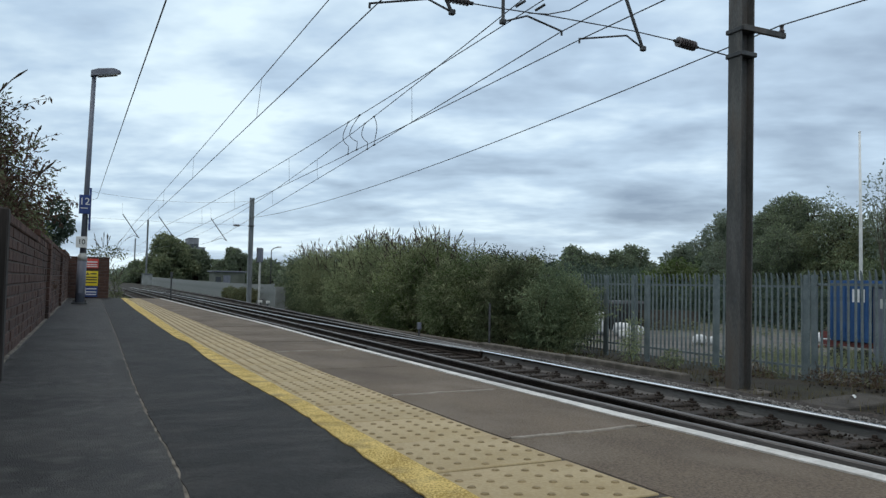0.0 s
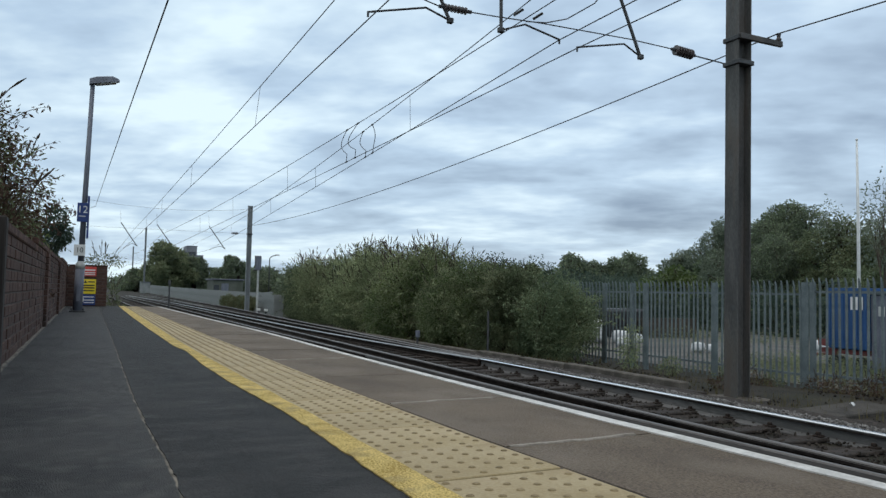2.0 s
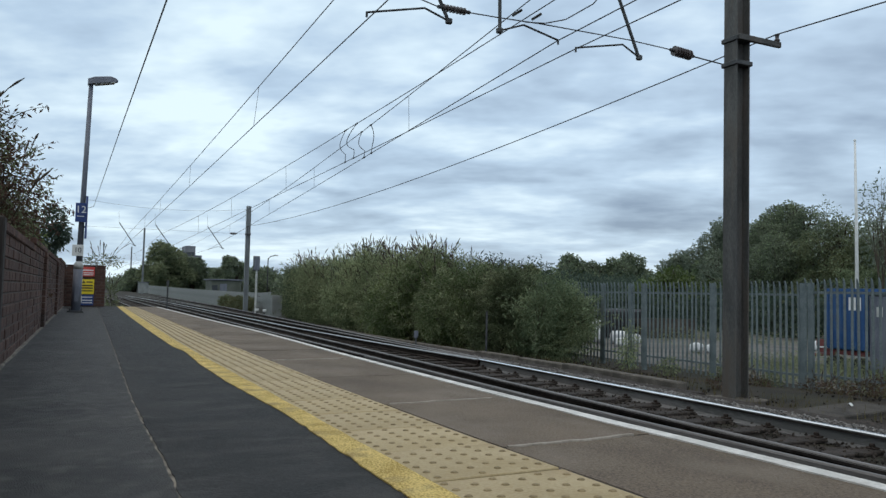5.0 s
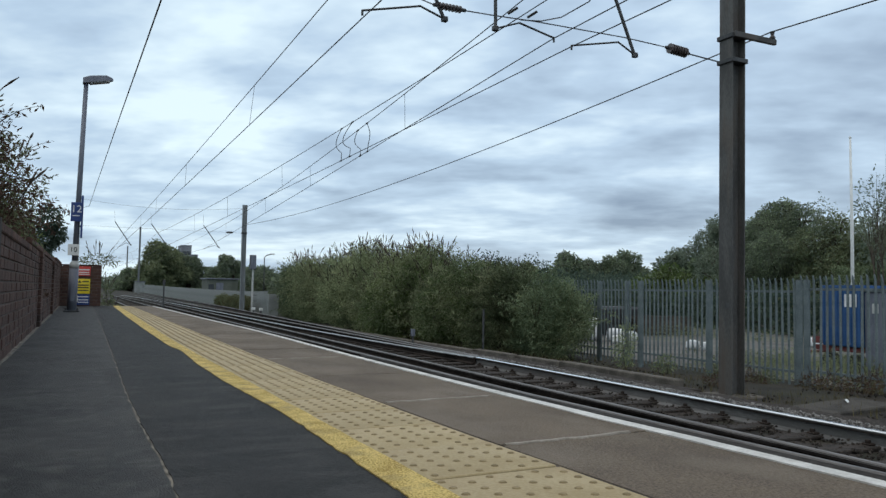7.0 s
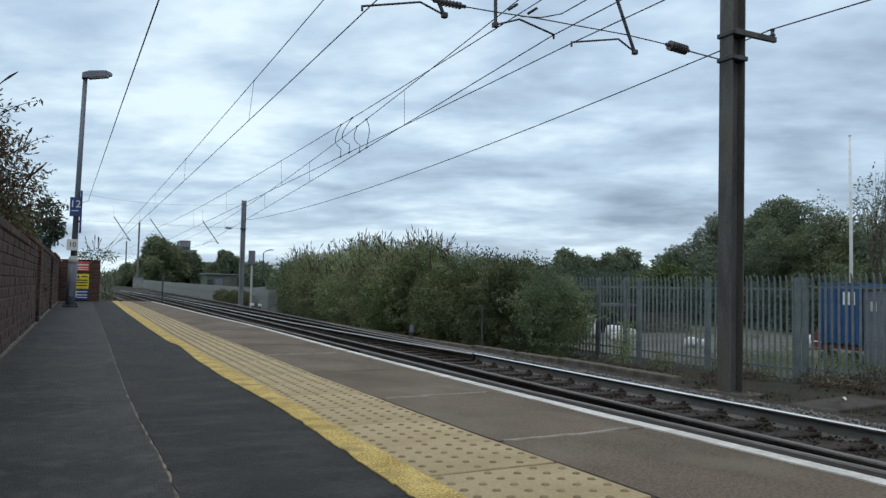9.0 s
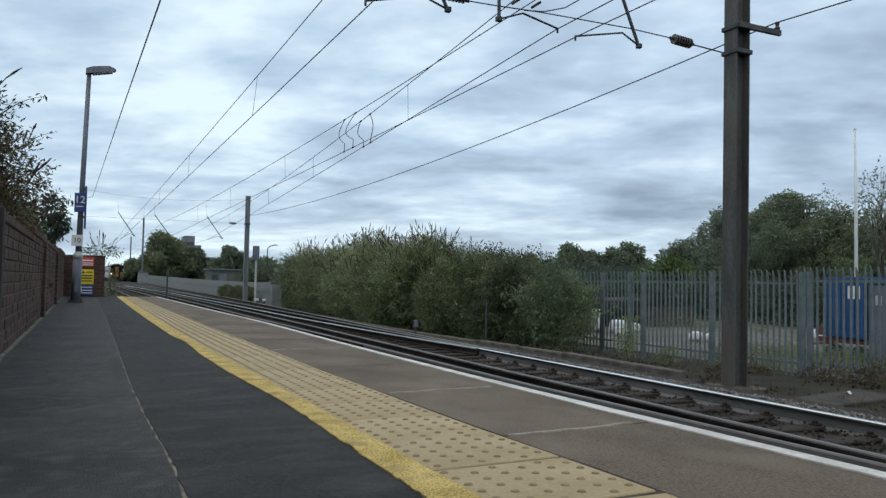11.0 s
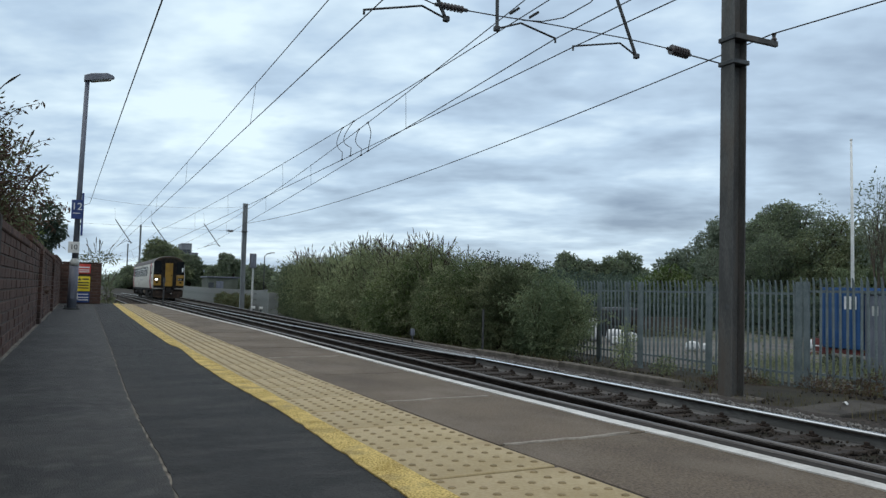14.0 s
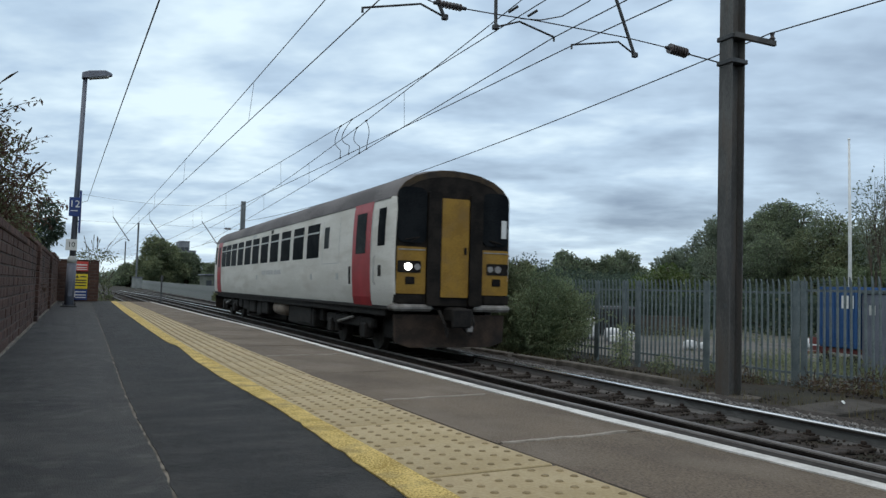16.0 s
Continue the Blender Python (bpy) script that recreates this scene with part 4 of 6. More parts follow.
def kerb_beam():
    g, owner = Geo(), tagged(new("trough_wall"), "low weathered concrete edging beside the track", "edging", kind="structure")
    y = 10.9
    while y < 32:
        L = 1.9
        x = lerp_table([(10, 9.85), (13, 9.95), (15.5, 9.9), (18, 9.55), (24, 9.3), (34, 9.4)], y)
        piece = Geo().rbox(-0.10, 0.12, 0, L - 0.02, -0.35, 0.0, 0.02)
        part("edging_block", piece, KERB, owner, m=pose(x, y, -1.02 + random.uniform(-0.015, 0.015), random.uniform(-0.4, 0.4), 0, 1.5))
        y += L
    slab = thing("concrete_slab", "broken concrete slab lying beside the track", "slab")
    part("body", Geo().rbox(-0.85, 0.85, -0.35, 0.35, -0.05, 0.06, 0.02), mat("dirty_slab_concrete", (0.040, 0.036, 0.032), (0.095, 0.086, 0.075), 3, 0.95, bump=0.6, fine=50, stain=(0.03, 0.026, 0.02), stain_scale=3), slab, m=pose(10.75, 8.25, -1.20, 2, -1.5, 4))
    for x, y, h in ((8.9, 21.0, 0.42), (8.7, 15.0, 0.05)):
        if h > 0.1:
            c = thing("marker_box", "small grey lineside marker box on a peg", "marker")
            part("peg", Geo().tube([(x, y, -1.15), (x, y, -0.75)], 0.03, 6), FITTING, c)
            part("box", Geo().rbox(x - 0.06, x + 0.06, y - 0.04, y + 0.04, -0.82, -0.62, 0.01), LAMP_POST, c)
    rng = random.Random(21)
    s = Geo()
    for _ in range(900):
        y = rng.uniform(5.5, 20)
        x = rng.uniform(9.9, 13.6)
        r = rng.uniform(0.012, 0.045)
        c, tilt = Vector((x, y, ground_z(x, y) + r * 0.3)), Euler((rng.random() * 6, rng.random() * 6, rng.random() * 6)).to_matrix()
        pts = [c + tilt @ Vector(q) * r * rng.uniform(0.7, 1.4) for q in ((1, 0, 0), (-1, 0, 0), (0, 1, 0), (0, -1, 0), (0, 0, 0.7), (0, 0, -0.7))]
        s.add(pts, [(0, 2, 4), (2, 1, 4), (1, 3, 4), (3, 0, 4), (2, 0, 5), (1, 2, 5), (3, 1, 5), (0, 3, 5)])
    tagged(new("lineside_rubble", s.mesh("lineside_rubble", BALLAST, fix=False)), "scattered stones and rubble on the bare earth", "rubble", kind="stuff")
    bits = Geo()
    bits.add([(0, 0, 0), (0.22, 0.03, 0.02), (0.26, 0.14, 0.09), (0.10, 0.17, 0.05), (0.02, 0.09, 0.10), (0.12, 0.06, 0.12)], [(0, 1, 5), (1, 2, 5), (2, 3, 5), (3, 4, 5), (4, 0, 5), (0, 4, 3, 2, 1)])
    tagged(part("litter", bits, WHITE_SIGN, m=pose(11.0, 8.35, -1.14, 0, 0, 20) @ Matrix.Diagonal((0.6, 0.6, 0.5, 1))), "crumpled scrap of white plastic on the slab", "litter")
    timber = thing("old_sleeper", "discarded dark timber sleeper lying beside the mast", "sleeper")
    part("baulk", Geo().rbox(-0.13, 0.13, -1.3, 1.3, 0, 0.14, 0.012), SLEEPER, timber, m=pose(9.35, 11.4, -1.22, 0, 3, 8))
    p = thing("lineside_post", "thin grey steel post in front of the bushes", "post")
    part("shaft", Geo().tube([(9.75, 18.2, -1.2), (9.75, 18.2, 0.05)], 0.028, 8), FITTING, p)


def yard_things():
    c = thing("blue_container", "blue painted steel container with white characters", "container", pose(20.6, 14.75, -0.17, 0, 0, -6))
    part("body", Geo().rbox(-1.1, 1.1, -0.46, 0.84, -0.68, 1.02, 0.03), BLUE_STEEL, c)
    for k in range(8):
        part("rib", Geo().rbox(-1.125, -1.098, 0.74 - 0.158 * k, 0.80 - 0.158 * k, -0.62, 0.94, 0.006), BLUE_STEEL, c)
    part("top_rail", Geo().rbox(-1.13, 1.13, -0.48, 0.86, 0.96, 1.05, 0.01), BLUE_STEEL, c)
    for k in range(4):
        part("marking_bar", Geo().box(-1.136, -1.128, 0.10 - 0.17 * k, 0.17 - 0.17 * k, 0.44, 0.80), WHITE_SIGN, c)
    s = thing("grey_cabin", "plain grey steel cabin beside the blue container", "cabin", pose(20.6, 14.75, -0.17, 0, 0, -6))
    part("body", Geo().rbox(-0.98, 1.1, -2.6, -0.52, -1.25, 0.86, 0.03), LAMP_POST, s)
    part("roof", Geo().rbox(-1.03, 1.15, -2.65, -0.50, 0.86, 0.93, 0.02), GALV, s)
    for k in range(2):
        part("panel_plate", Geo().rbox(-0.995, -0.97, -0.98 - 0.75 * k, -0.78 - 0.75 * k, 0.28, 0.55, 0.01), LAMP_PALE, s)
    t = thing("flatbed_trailer", "low red-framed trailer under the container", "trailer", pose(20.6, 14.75, -0.16, 0, 0, -6))
    red = mat("faded_red_paint", (0.13, 0.03, 0.03), (0.19, 0.055, 0.05), 4, 0.6)
    part("frame", Geo().rbox(-1.0, 1.0, -0.45, 1.25, -0.84, -0.70, 0.02), red, t)
    part("drawbar", Geo().tube([(-0.3, 1.3, -0.9), (-0.5, 2.0, -0.98)], 0.05, 6), red, t)
    part("light_board", Geo().rbox(-1.06, -1.0, 0.7, 1.25, -0.65, -0.45, 0.01), red, t)
    for y in (-0.2, 0.7):
        for x in (-0.9, 0.9):
            w = part("tyre", Geo().tube([(x - 0.1, y, -1.17), (x + 0.1, y, -1.17)], 0.28, 16), BLACK, t)
            part("rim", Geo().tube([(x - 0.11, y, -1.17), (x + 0.11, y, -1.17)], 0.15, 12), FITTING, w)
    f = thing("flag_pole", "bare white flag pole standing in the yard", "pole")
    part("shaft", Geo().tube([(24, 18.0, -1.45), (24, 18.0, 3.2), (24.0, 18.03, 6.05)], [0.07, 0.055, 0.035], 10), WHITE_SIGN, f, smooth=True)
    part("finial", Geo().tube([(24, 18.03, 6.05), (24, 18.03, 6.10), (24, 18.03, 6.14)], [0.03, 0.05, 0.02], 8), WHITE_SIGN, f)
    sack = mat("white_bulk_bag", (0.62, 0.63, 0.64), (0.80, 0.81, 0.82), 3, 0.8, bump=0.4, fine=12)
    rng = random.Random(5)
    for x, y, w, h in ((19.6, 26.9, 0.8, 0.95), (20.3, 26.2, 0.7, 0.55), (21.2, 26.4, 0.6, 0.4), (20.4, 21.8, 0.42, 0.34), (20.6, 21.3, 0.35, 0.30), (19.2, 24.6, 0.5, 0.35),   (26.4, 21.4, 0.6, 0.4)):
        bm = bmesh.new()
        bmesh.ops.create_icosphere(bm, subdivisions=3, radius=1)
        for v in bm.verts:
            q = v.co.copy()
            k = max(abs(q.x), abs(q.y), abs(q.z))
            q = q.lerp(q / k, 0.6)
            q *= 1 + 0.15 * noise.noise(q * 2 + Vector((x, y, 0)))
            v.co = Vector((q.x * w / 2, q.y * w / 2, (q.z * 0.5 + 0.5) * h))
        me = bpy.data.meshes.new("bulk_bag")
        bm.to_mesh(me)
        bm.free()
        me.polygons.foreach_set("use_smooth", [True] * len(me.polygons))
        me.materials.append(sack)
        b = new("bulk_bag", me)
        b.matrix_basis = pose(x, y, -1.45, 0, 0, rng.uniform(0, 90))
        tagged(b, "white plastic bulk bag slumped on the concrete", "bag", "bags in the yard")
    rail = thing("pallet_stack", "low stack of timber pallets in the yard", "pallets", pose(26, 30, -1.45))
    wood = mat("pale_pallet_wood", (0.05, 0.043, 0.035), (0.09, 0.078, 0.06), 5, 0.9, stretch=(0.3, 3, 1))
    for k in range(7):
        part("deck_board", Geo().rbox(-1.5, 1.5, -0.5, 0.5, 0.13 * k, 0.13 * k + 0.03, 0.006), wood, rail)
        for yy in (-0.45, 0, 0.45):
            part("bearer", Geo().rbox(-1.5, 1.5, yy - 0.05, yy + 0.05, 0.13 * k + 0.03, 0.13 * k + 0.13, 0.004), wood, rail)
    cart = thing("dark_machine", "dark covered machine parked in the yard", "machine", pose(23.5, 31, -1.45, 0, 0, 20))
    part("body", Geo().rbox(-1.8, 1.8, -0.8, 0.8, 0.5, 1.35, 0.12), BLACK, cart)
    part("chassis", Geo().rbox(-1.9, 1.9, -0.7, 0.7, 0.3, 0.5, 0.03), FITTING, cart)
    for x in (-1.2, 1.2):
        for y in (-0.75, 0.75):
            part("wheel", Geo().tube([(x, y - 0.1, 0.32), (x, y + 0.1, 0.32)], 0.32, 16), BLACK, cart)


def lineside():
    # grey boarded fence, hut, signal, cabinets and flats in the distance
    t = thing("steel_screen_fence", "long pale grey palisade fence beside the line", "fence")
    pts = [(11.8, 54), (12.7, 62), (13.2, 75), (13.4, 88), (13.4, 100), (12.6, 130), (11.3, 165), (8.3, 210)]
    pale = Geo().rbox(-0.012, 0.012, -0.20, 0.20, 0.0, 1.62, 0.004).mesh("board", GREY_BOARD)
    for (x0, y0), (x1, y1) in zip(pts[:-1], pts[1:]):
        n = int(math.hypot(x1 - x0, y1 - y0) / 0.46)
        a = math.degrees(math.atan2(-(x1 - x0), y1 - y0))
        for k in range(n):
            s = (k + 0.5) / n
            b = new("board", pale)
            b.parent = t
            x, y = x0 + s * (x1 - x0), y0 + s * (y1 - y0)
            b.matrix_basis = pose(x, y, ground_z(x, y) - 0.05, 0, 0, a)
        for z in (0.4, 1.6):
            part("fence_rail", Geo().tube([(x0 + 0.04, y0, ground_z(x0, y0) + z), (x1 + 0.04, y1, ground_z(x1, y1) + z)], 0.03, 5), GREY_BOARD, t)
    h = thing("lineside_hut", "plain grey lineside hut behind the fence", "hut", pose(16.9, 107, -1.0))
    part("body", Geo().rbox(-1.9, 1.9, -3, 3, 0, 2.55, 0.03), mat("green_grey_hut", (0.075, 0.085, 0.066), (0.11, 0.12, 0.10), 1, 0.8), h)
    part("roof", Geo().rbox(-2.15, 2.15, -3.2, 3.2, 2.55, 2.70, 0.03), LAMP_POST, h)
    part("door", Geo().rbox(-0.9, 0.0, -3.05, -2.99, 0.1, 2.1, 0.01), LAMP_POST, h)
    part("window", Geo().rbox(-1.9, -1.2, -3.05, -2.99, 1.2, 1.9, 0.01), PANE, h)
    s = thing("signal_post", "grey signal post with boxy signal head", "signal", pose(10.75, 54.0, -1.2))
    part("shaft", Geo().tube([(0, 0, 0), (0, 0, 3.2)], 0.075, 8), LAMP_PALE, s)
    part("signal_head", Geo().rbox(-0.18, 0.18, -0.18, 0.18, 3.0, 3.95, 0.03), LAMP_POST, s)
    part("back_board", Geo().rbox(-0.22, 0.22, 0.17, 0.2, 2.95, 4.0, 0.01), FITTING, s)
    for i in range(6):
        part("ladder_rung", Geo().tube([(0.1, 0.2, 0.4 + 0.4 * i), (0.35, 0.2, 0.4 + 0.4 * i)], 0.015, 5), FITTING, s)
    for x, y, w, hh in ((10.7, 47.4, 0.62, 1.35), (10.3, 51.2, 0.22, 0.42), (10.5, 49.8, 0.22, 0.42)):
        c = thing("relay_cabinet", "light grey steel lineside cabinet" if w > 0.5 else "small pale lineside box on a stub", "cabinet", pose(x, y, -1.2), "lineside cabinets")
        part("body", Geo().rbox(-w / 2, w / 2, -w / 3, w / 3, 0.0 if w > 0.5 else 0.25, hh, 0.015), GREY_BOARD if w > 0.5 else WHITE_SIGN, c)
        part("door", Geo().rbox(-w / 2 + 0.03, w / 2 - 0.03, -w / 3 - 0.012, -w / 3 + 0.004, 0.08 if w > 0.5 else 0.28, hh - 0.05, 0.004), GREY_BOARD if w > 0.5 else WHITE_SIGN, c)
        if w < 0.5:
            part("stub", Geo().tube([(0, 0, 0), (0, 0, 0.27)], 0.04, 6), FITTING, c)
    c = thing("relay_room", "pale grey equipment room beside the far masts", "cabinet", pose(7.9 + 1.4, 146, -0.7))
    part("body", Geo().rbox(-0.8, 0.8, -1, 1, 0, 1.9, 0.03), GREY_BOARD, c)
    part("roof", Geo().rbox(-0.9, 0.9, -1.1, 1.1, 1.9, 2.0, 0.02), LAMP_POST, c)
    f = thing("block_of_flats", "distant grey block of flats above the trees", "building", pose(31, 262, -1))
    for x0, x1, top in ((-5.2, -2.6, 12.6), (-2.6, 0.5, 14.5), (0.5, 2.5, 11.6)):
        wall = part("wall", Geo().rbox(x0, x1, -5, 5, 0, top, 0.05), TOWER, f)
        part("roof", Geo().rbox(x0 - 0.1, x1 + 0.1, -5.1, 5.1, top, top + 0.25, 0.03), LAMP_POST, f)
        for z in (7.5, 9.6, 11.6):
            if z < top - 1:
                for k in range(2):
                    xx = x0 + (x1 - x0) * (0.3 + 0.4 * k)
                    part("window", Geo().rbox(xx - 0.6, xx + 0.6, -5.06, -4.98, z, z + 1.2, 0.02), PANE, wall)
    w = thing("long_building", "low grey industrial building on the skyline", "building", pose(42, 232, -1))
    part("wall", Geo().rbox(-9, 9, -5, 5, 0, 6.6, 0.05), TOWER, w)
    part("roof", Geo().rbox(-9.3, 9.3, -5.3, 5.3, 6.6, 7.1, 0.05), LAMP_POST, w)
    p = thing("marker_post", "thin dark marker post between the tracks", "post")
    part("shaft", Geo().tube([(4.95, 54, -1.05), (4.95, 54, 0.95)], 0.05, 8), FITTING, p)
    part("plate", Geo().rbox(4.87, 5.03, 53.93, 53.96, 0.62, 0.95, 0.01), FITTING, p)
    d = thing("street_lamp", "slim dark street lamp with angled head", "street lamp", pose(32, 150, -1))
    part("shaft", Geo().tube([(0, 0, 0), (0, 0, 7.4), (0.5, 0, 7.9), (1.3, 0, 8.1)], 0.10, 6), FITTING, d)
    part("lantern", Geo().rbox(1.1, 1.9, -0.15, 0.15, 8.05, 8.25, 0.03), LAMP_PALE, d)


# ---- plants ----
def leaves(centres, radii, count, size, rng, droop=0.3, aspect=0.35, shell=0.55):
    """Many small two-sided leaf blades scattered through uneven lobes."""
    np_rng = np.random.default_rng(rng.randrange(1 << 30))
    vol = np.array([r[0] * r[1] + r[1] * r[2] + r[0] * r[2] for r in radii])
    pick = np_rng.choice(len(centres), count, p=vol / vol.sum())
    c, r = np.array(centres)[pick], np.array(radii)[pick]
    d = np_rng.normal(size=(count, 3))
    d /= np.linalg.norm(d, axis=1)[:, None]
    depth = 1 - np.abs(np_rng.normal(size=count)) * (1 - shell) * 0.6
    lump = 1 + 0.16 * np.sin(d[:, 0] * 9 + pick) * np.sin(d[:, 1] * 8 + 2 * pick) + 0.14 * np.sin(d[:, 2] * 13 + 3 * pick)
    p = c + d * r * (depth * lump)[:, None]
    axis = d * 0.8 + np_rng.normal(size=(count, 3)) * 0.7
    axis[:, 2] -= droop
    axis /= np.linalg.norm(axis, axis=1)[:, None]
    side = np.cross(axis, np_rng.normal(size=(count, 3)))
    side /= np.linalg.norm(side, axis=1)[:, None]
    L = size * np_rng.uniform(0.6, 1.3, count)[:, None]
    w = L * aspect
    bend = np.cross(side, axis) * L * 0.12
    v = np.stack([p, p + axis * L * 0.5 + side * w * 0.5 + bend, p + axis * L, p + axis * L * 0.5 - side * w * 0.5 + bend], 1).reshape(-1, 3)
    return v, np.arange(4 * count).reshape(-1, 4)


def leaf_mesh(name, v, f, material):
    me = bpy.data.meshes.new(name)
    me.from_pydata(v.tolist(), [], f.tolist())
    me.materials.append(material)
    return me


def plant(name, label, category, base, lobes, count, size, material, seed, trunk=0.12, stems=6, group="", spikes=0, spike_size=0.35, droop=0.3, aspect=0.35, second=None, shell=0.55, shoots=0, shoot_length=0.8):
    """A trunk or stems with limbs to every lobe and a crown of leaves."""
    rng = random.Random(seed)
    t = thing(name, label, category, pose(*base), group)
    cs, rs = [l[:3] for l in lobes], [l[3:] for l in lobes]
    wood = Geo()
    for i, (c, r) in enumerate(zip(cs, rs)):
        foot = Vector((rng.uniform(-1, 1) * trunk * 2, rng.uniform(-1, 1) * trunk * 2, -0.05))
        c = Vector(c)
        mid = foot.lerp(c, 0.5) + Vector((rng.uniform(-0.2, 0.2), rng.uniform(-0.2, 0.2), 0.1 * c.z))
        wood.tube([foot, mid, c], [trunk, trunk * 0.7, trunk * 0.3], 7)
        for _ in range(stems):
            d = Vector((rng.gauss(0, 1), rng.gauss(0, 1), rng.gauss(0.3, 1))).normalized()
            end = c + Vector((d.x * r[0], d.y * r[1], d.z * r[2])) * 0.95
            wood.tube([mid.lerp(c, rng.random()), c.lerp(end, 0.5) + Vector((0, 0, 0.1)), end], [trunk * 0.3, trunk * 0.2, trunk * 0.06], 5)
    part("trunk", wood, BARK, t)
    v, f = leaves(cs, rs, count, size, rng, droop, aspect, shell)
    if shoots:
        # long arching shoots that break the outline
        pts, stalks = [], Geo()
        for _ in range(shoots):
            k = rng.randrange(len(cs))
            c, r = Vector(cs[k]), rs[k]
            d = Vector((rng.gauss(0, 1), rng.gauss(0, 1), rng.gauss(0.5, 0.8))).normalized()
            p = c + Vector((d.x * r[0], d.y * r[1], d.z * r[2])) * 0.8
            way = (d + Vector((rng.gauss(0, 0.3), rng.gauss(0, 0.3), 0.5))).normalized()
            L, line = shoot_length * rng.uniform(0.5, 1.4), []
            for i in range(9):
                s = i / 8
                q = p + way * L * s - Vector((0, 0, 0.35 * L * s * s))
                line.append(q)
                pts += [q + Vector((rng.gauss(0, 0.02), rng.gauss(0, 0.02), rng.gauss(0, 0.02))) for _ in range(3)]
            stalks.tube(line, [0.006 - 0.0006 * i for i in range(9)], 4, False)
        part("shoot_growth", stalks, BARK, t, kind="stuff")
        v2, f2 = leaves(pts, [(0.015, 0.015, 0.015)] * len(pts), len(pts), size * 1.1, rng, 0.5, aspect * 0.9)
        f = np.concatenate([f, f2 + len(v)])
        v = np.concatenate([v, v2])
    crown = new("crown", leaf_mesh("crown", v, f, material))
    crown.parent = t
    if second:
        v, f = leaves(cs, rs, int(count * second[1]), size, rng, droop, aspect, shell + 0.1)
        o = new("young_leaves", leaf_mesh("young_leaves", v, f, second[0]))
        o.parent = t
    if spikes:
        g = Geo()
        for _ in range(spikes):
            k = rng.randrange(len(cs))
            c, r = Vector(cs[k]), rs[k]
            a = rng.uniform(0, 2 * math.pi)
            e = rng.uniform(0.65, 1.5)
            d = Vector((math.cos(a) * math.cos(e), math.sin(a) * math.cos(e), math.sin(e)))
            p = c + Vector((d.x * r[0], d.y * r[1], d.z * r[2])) * rng.uniform(0.85, 1.02)
            L = spike_size * rng.uniform(0.5, 1.5)
            way = (d + Vector((rng.gauss(0, 0.25), rng.gauss(0, 0.25), 0.5))).normalized()
            tip = p + way * L + Vector((rng.gauss(0, 0.2), rng.gauss(0, 0.2), -0.15)) * L * 0.5
            m = p.lerp(tip, 0.5) + Vector((0, 0, 0.08 * L))
            q = p.lerp(tip, 0.75) + Vector((0, 0, 0.05 * L))
            g.tube([p, m, q, tip], [0.005, 0.006, 0.006 + 0.024 * spike_size, 0.004], 4, False)
        o = part("dry_flower_growth", g, SEED, t, "dry brown flower spikes", kind="stuff")
    return t


def lobes_row(rng, n, x, y, z, spread, size):
    return [(x + rng.uniform(-1, 1) * spread[0], y + rng.uniform(-1, 1) * spread[1], z + rng.uniform(-1, 1) * spread[2],
             size * rng.uniform(0.7, 1.2), size * rng.uniform(0.7, 1.2), size * rng.uniform(0.6, 1.0)) for _ in range(n)]


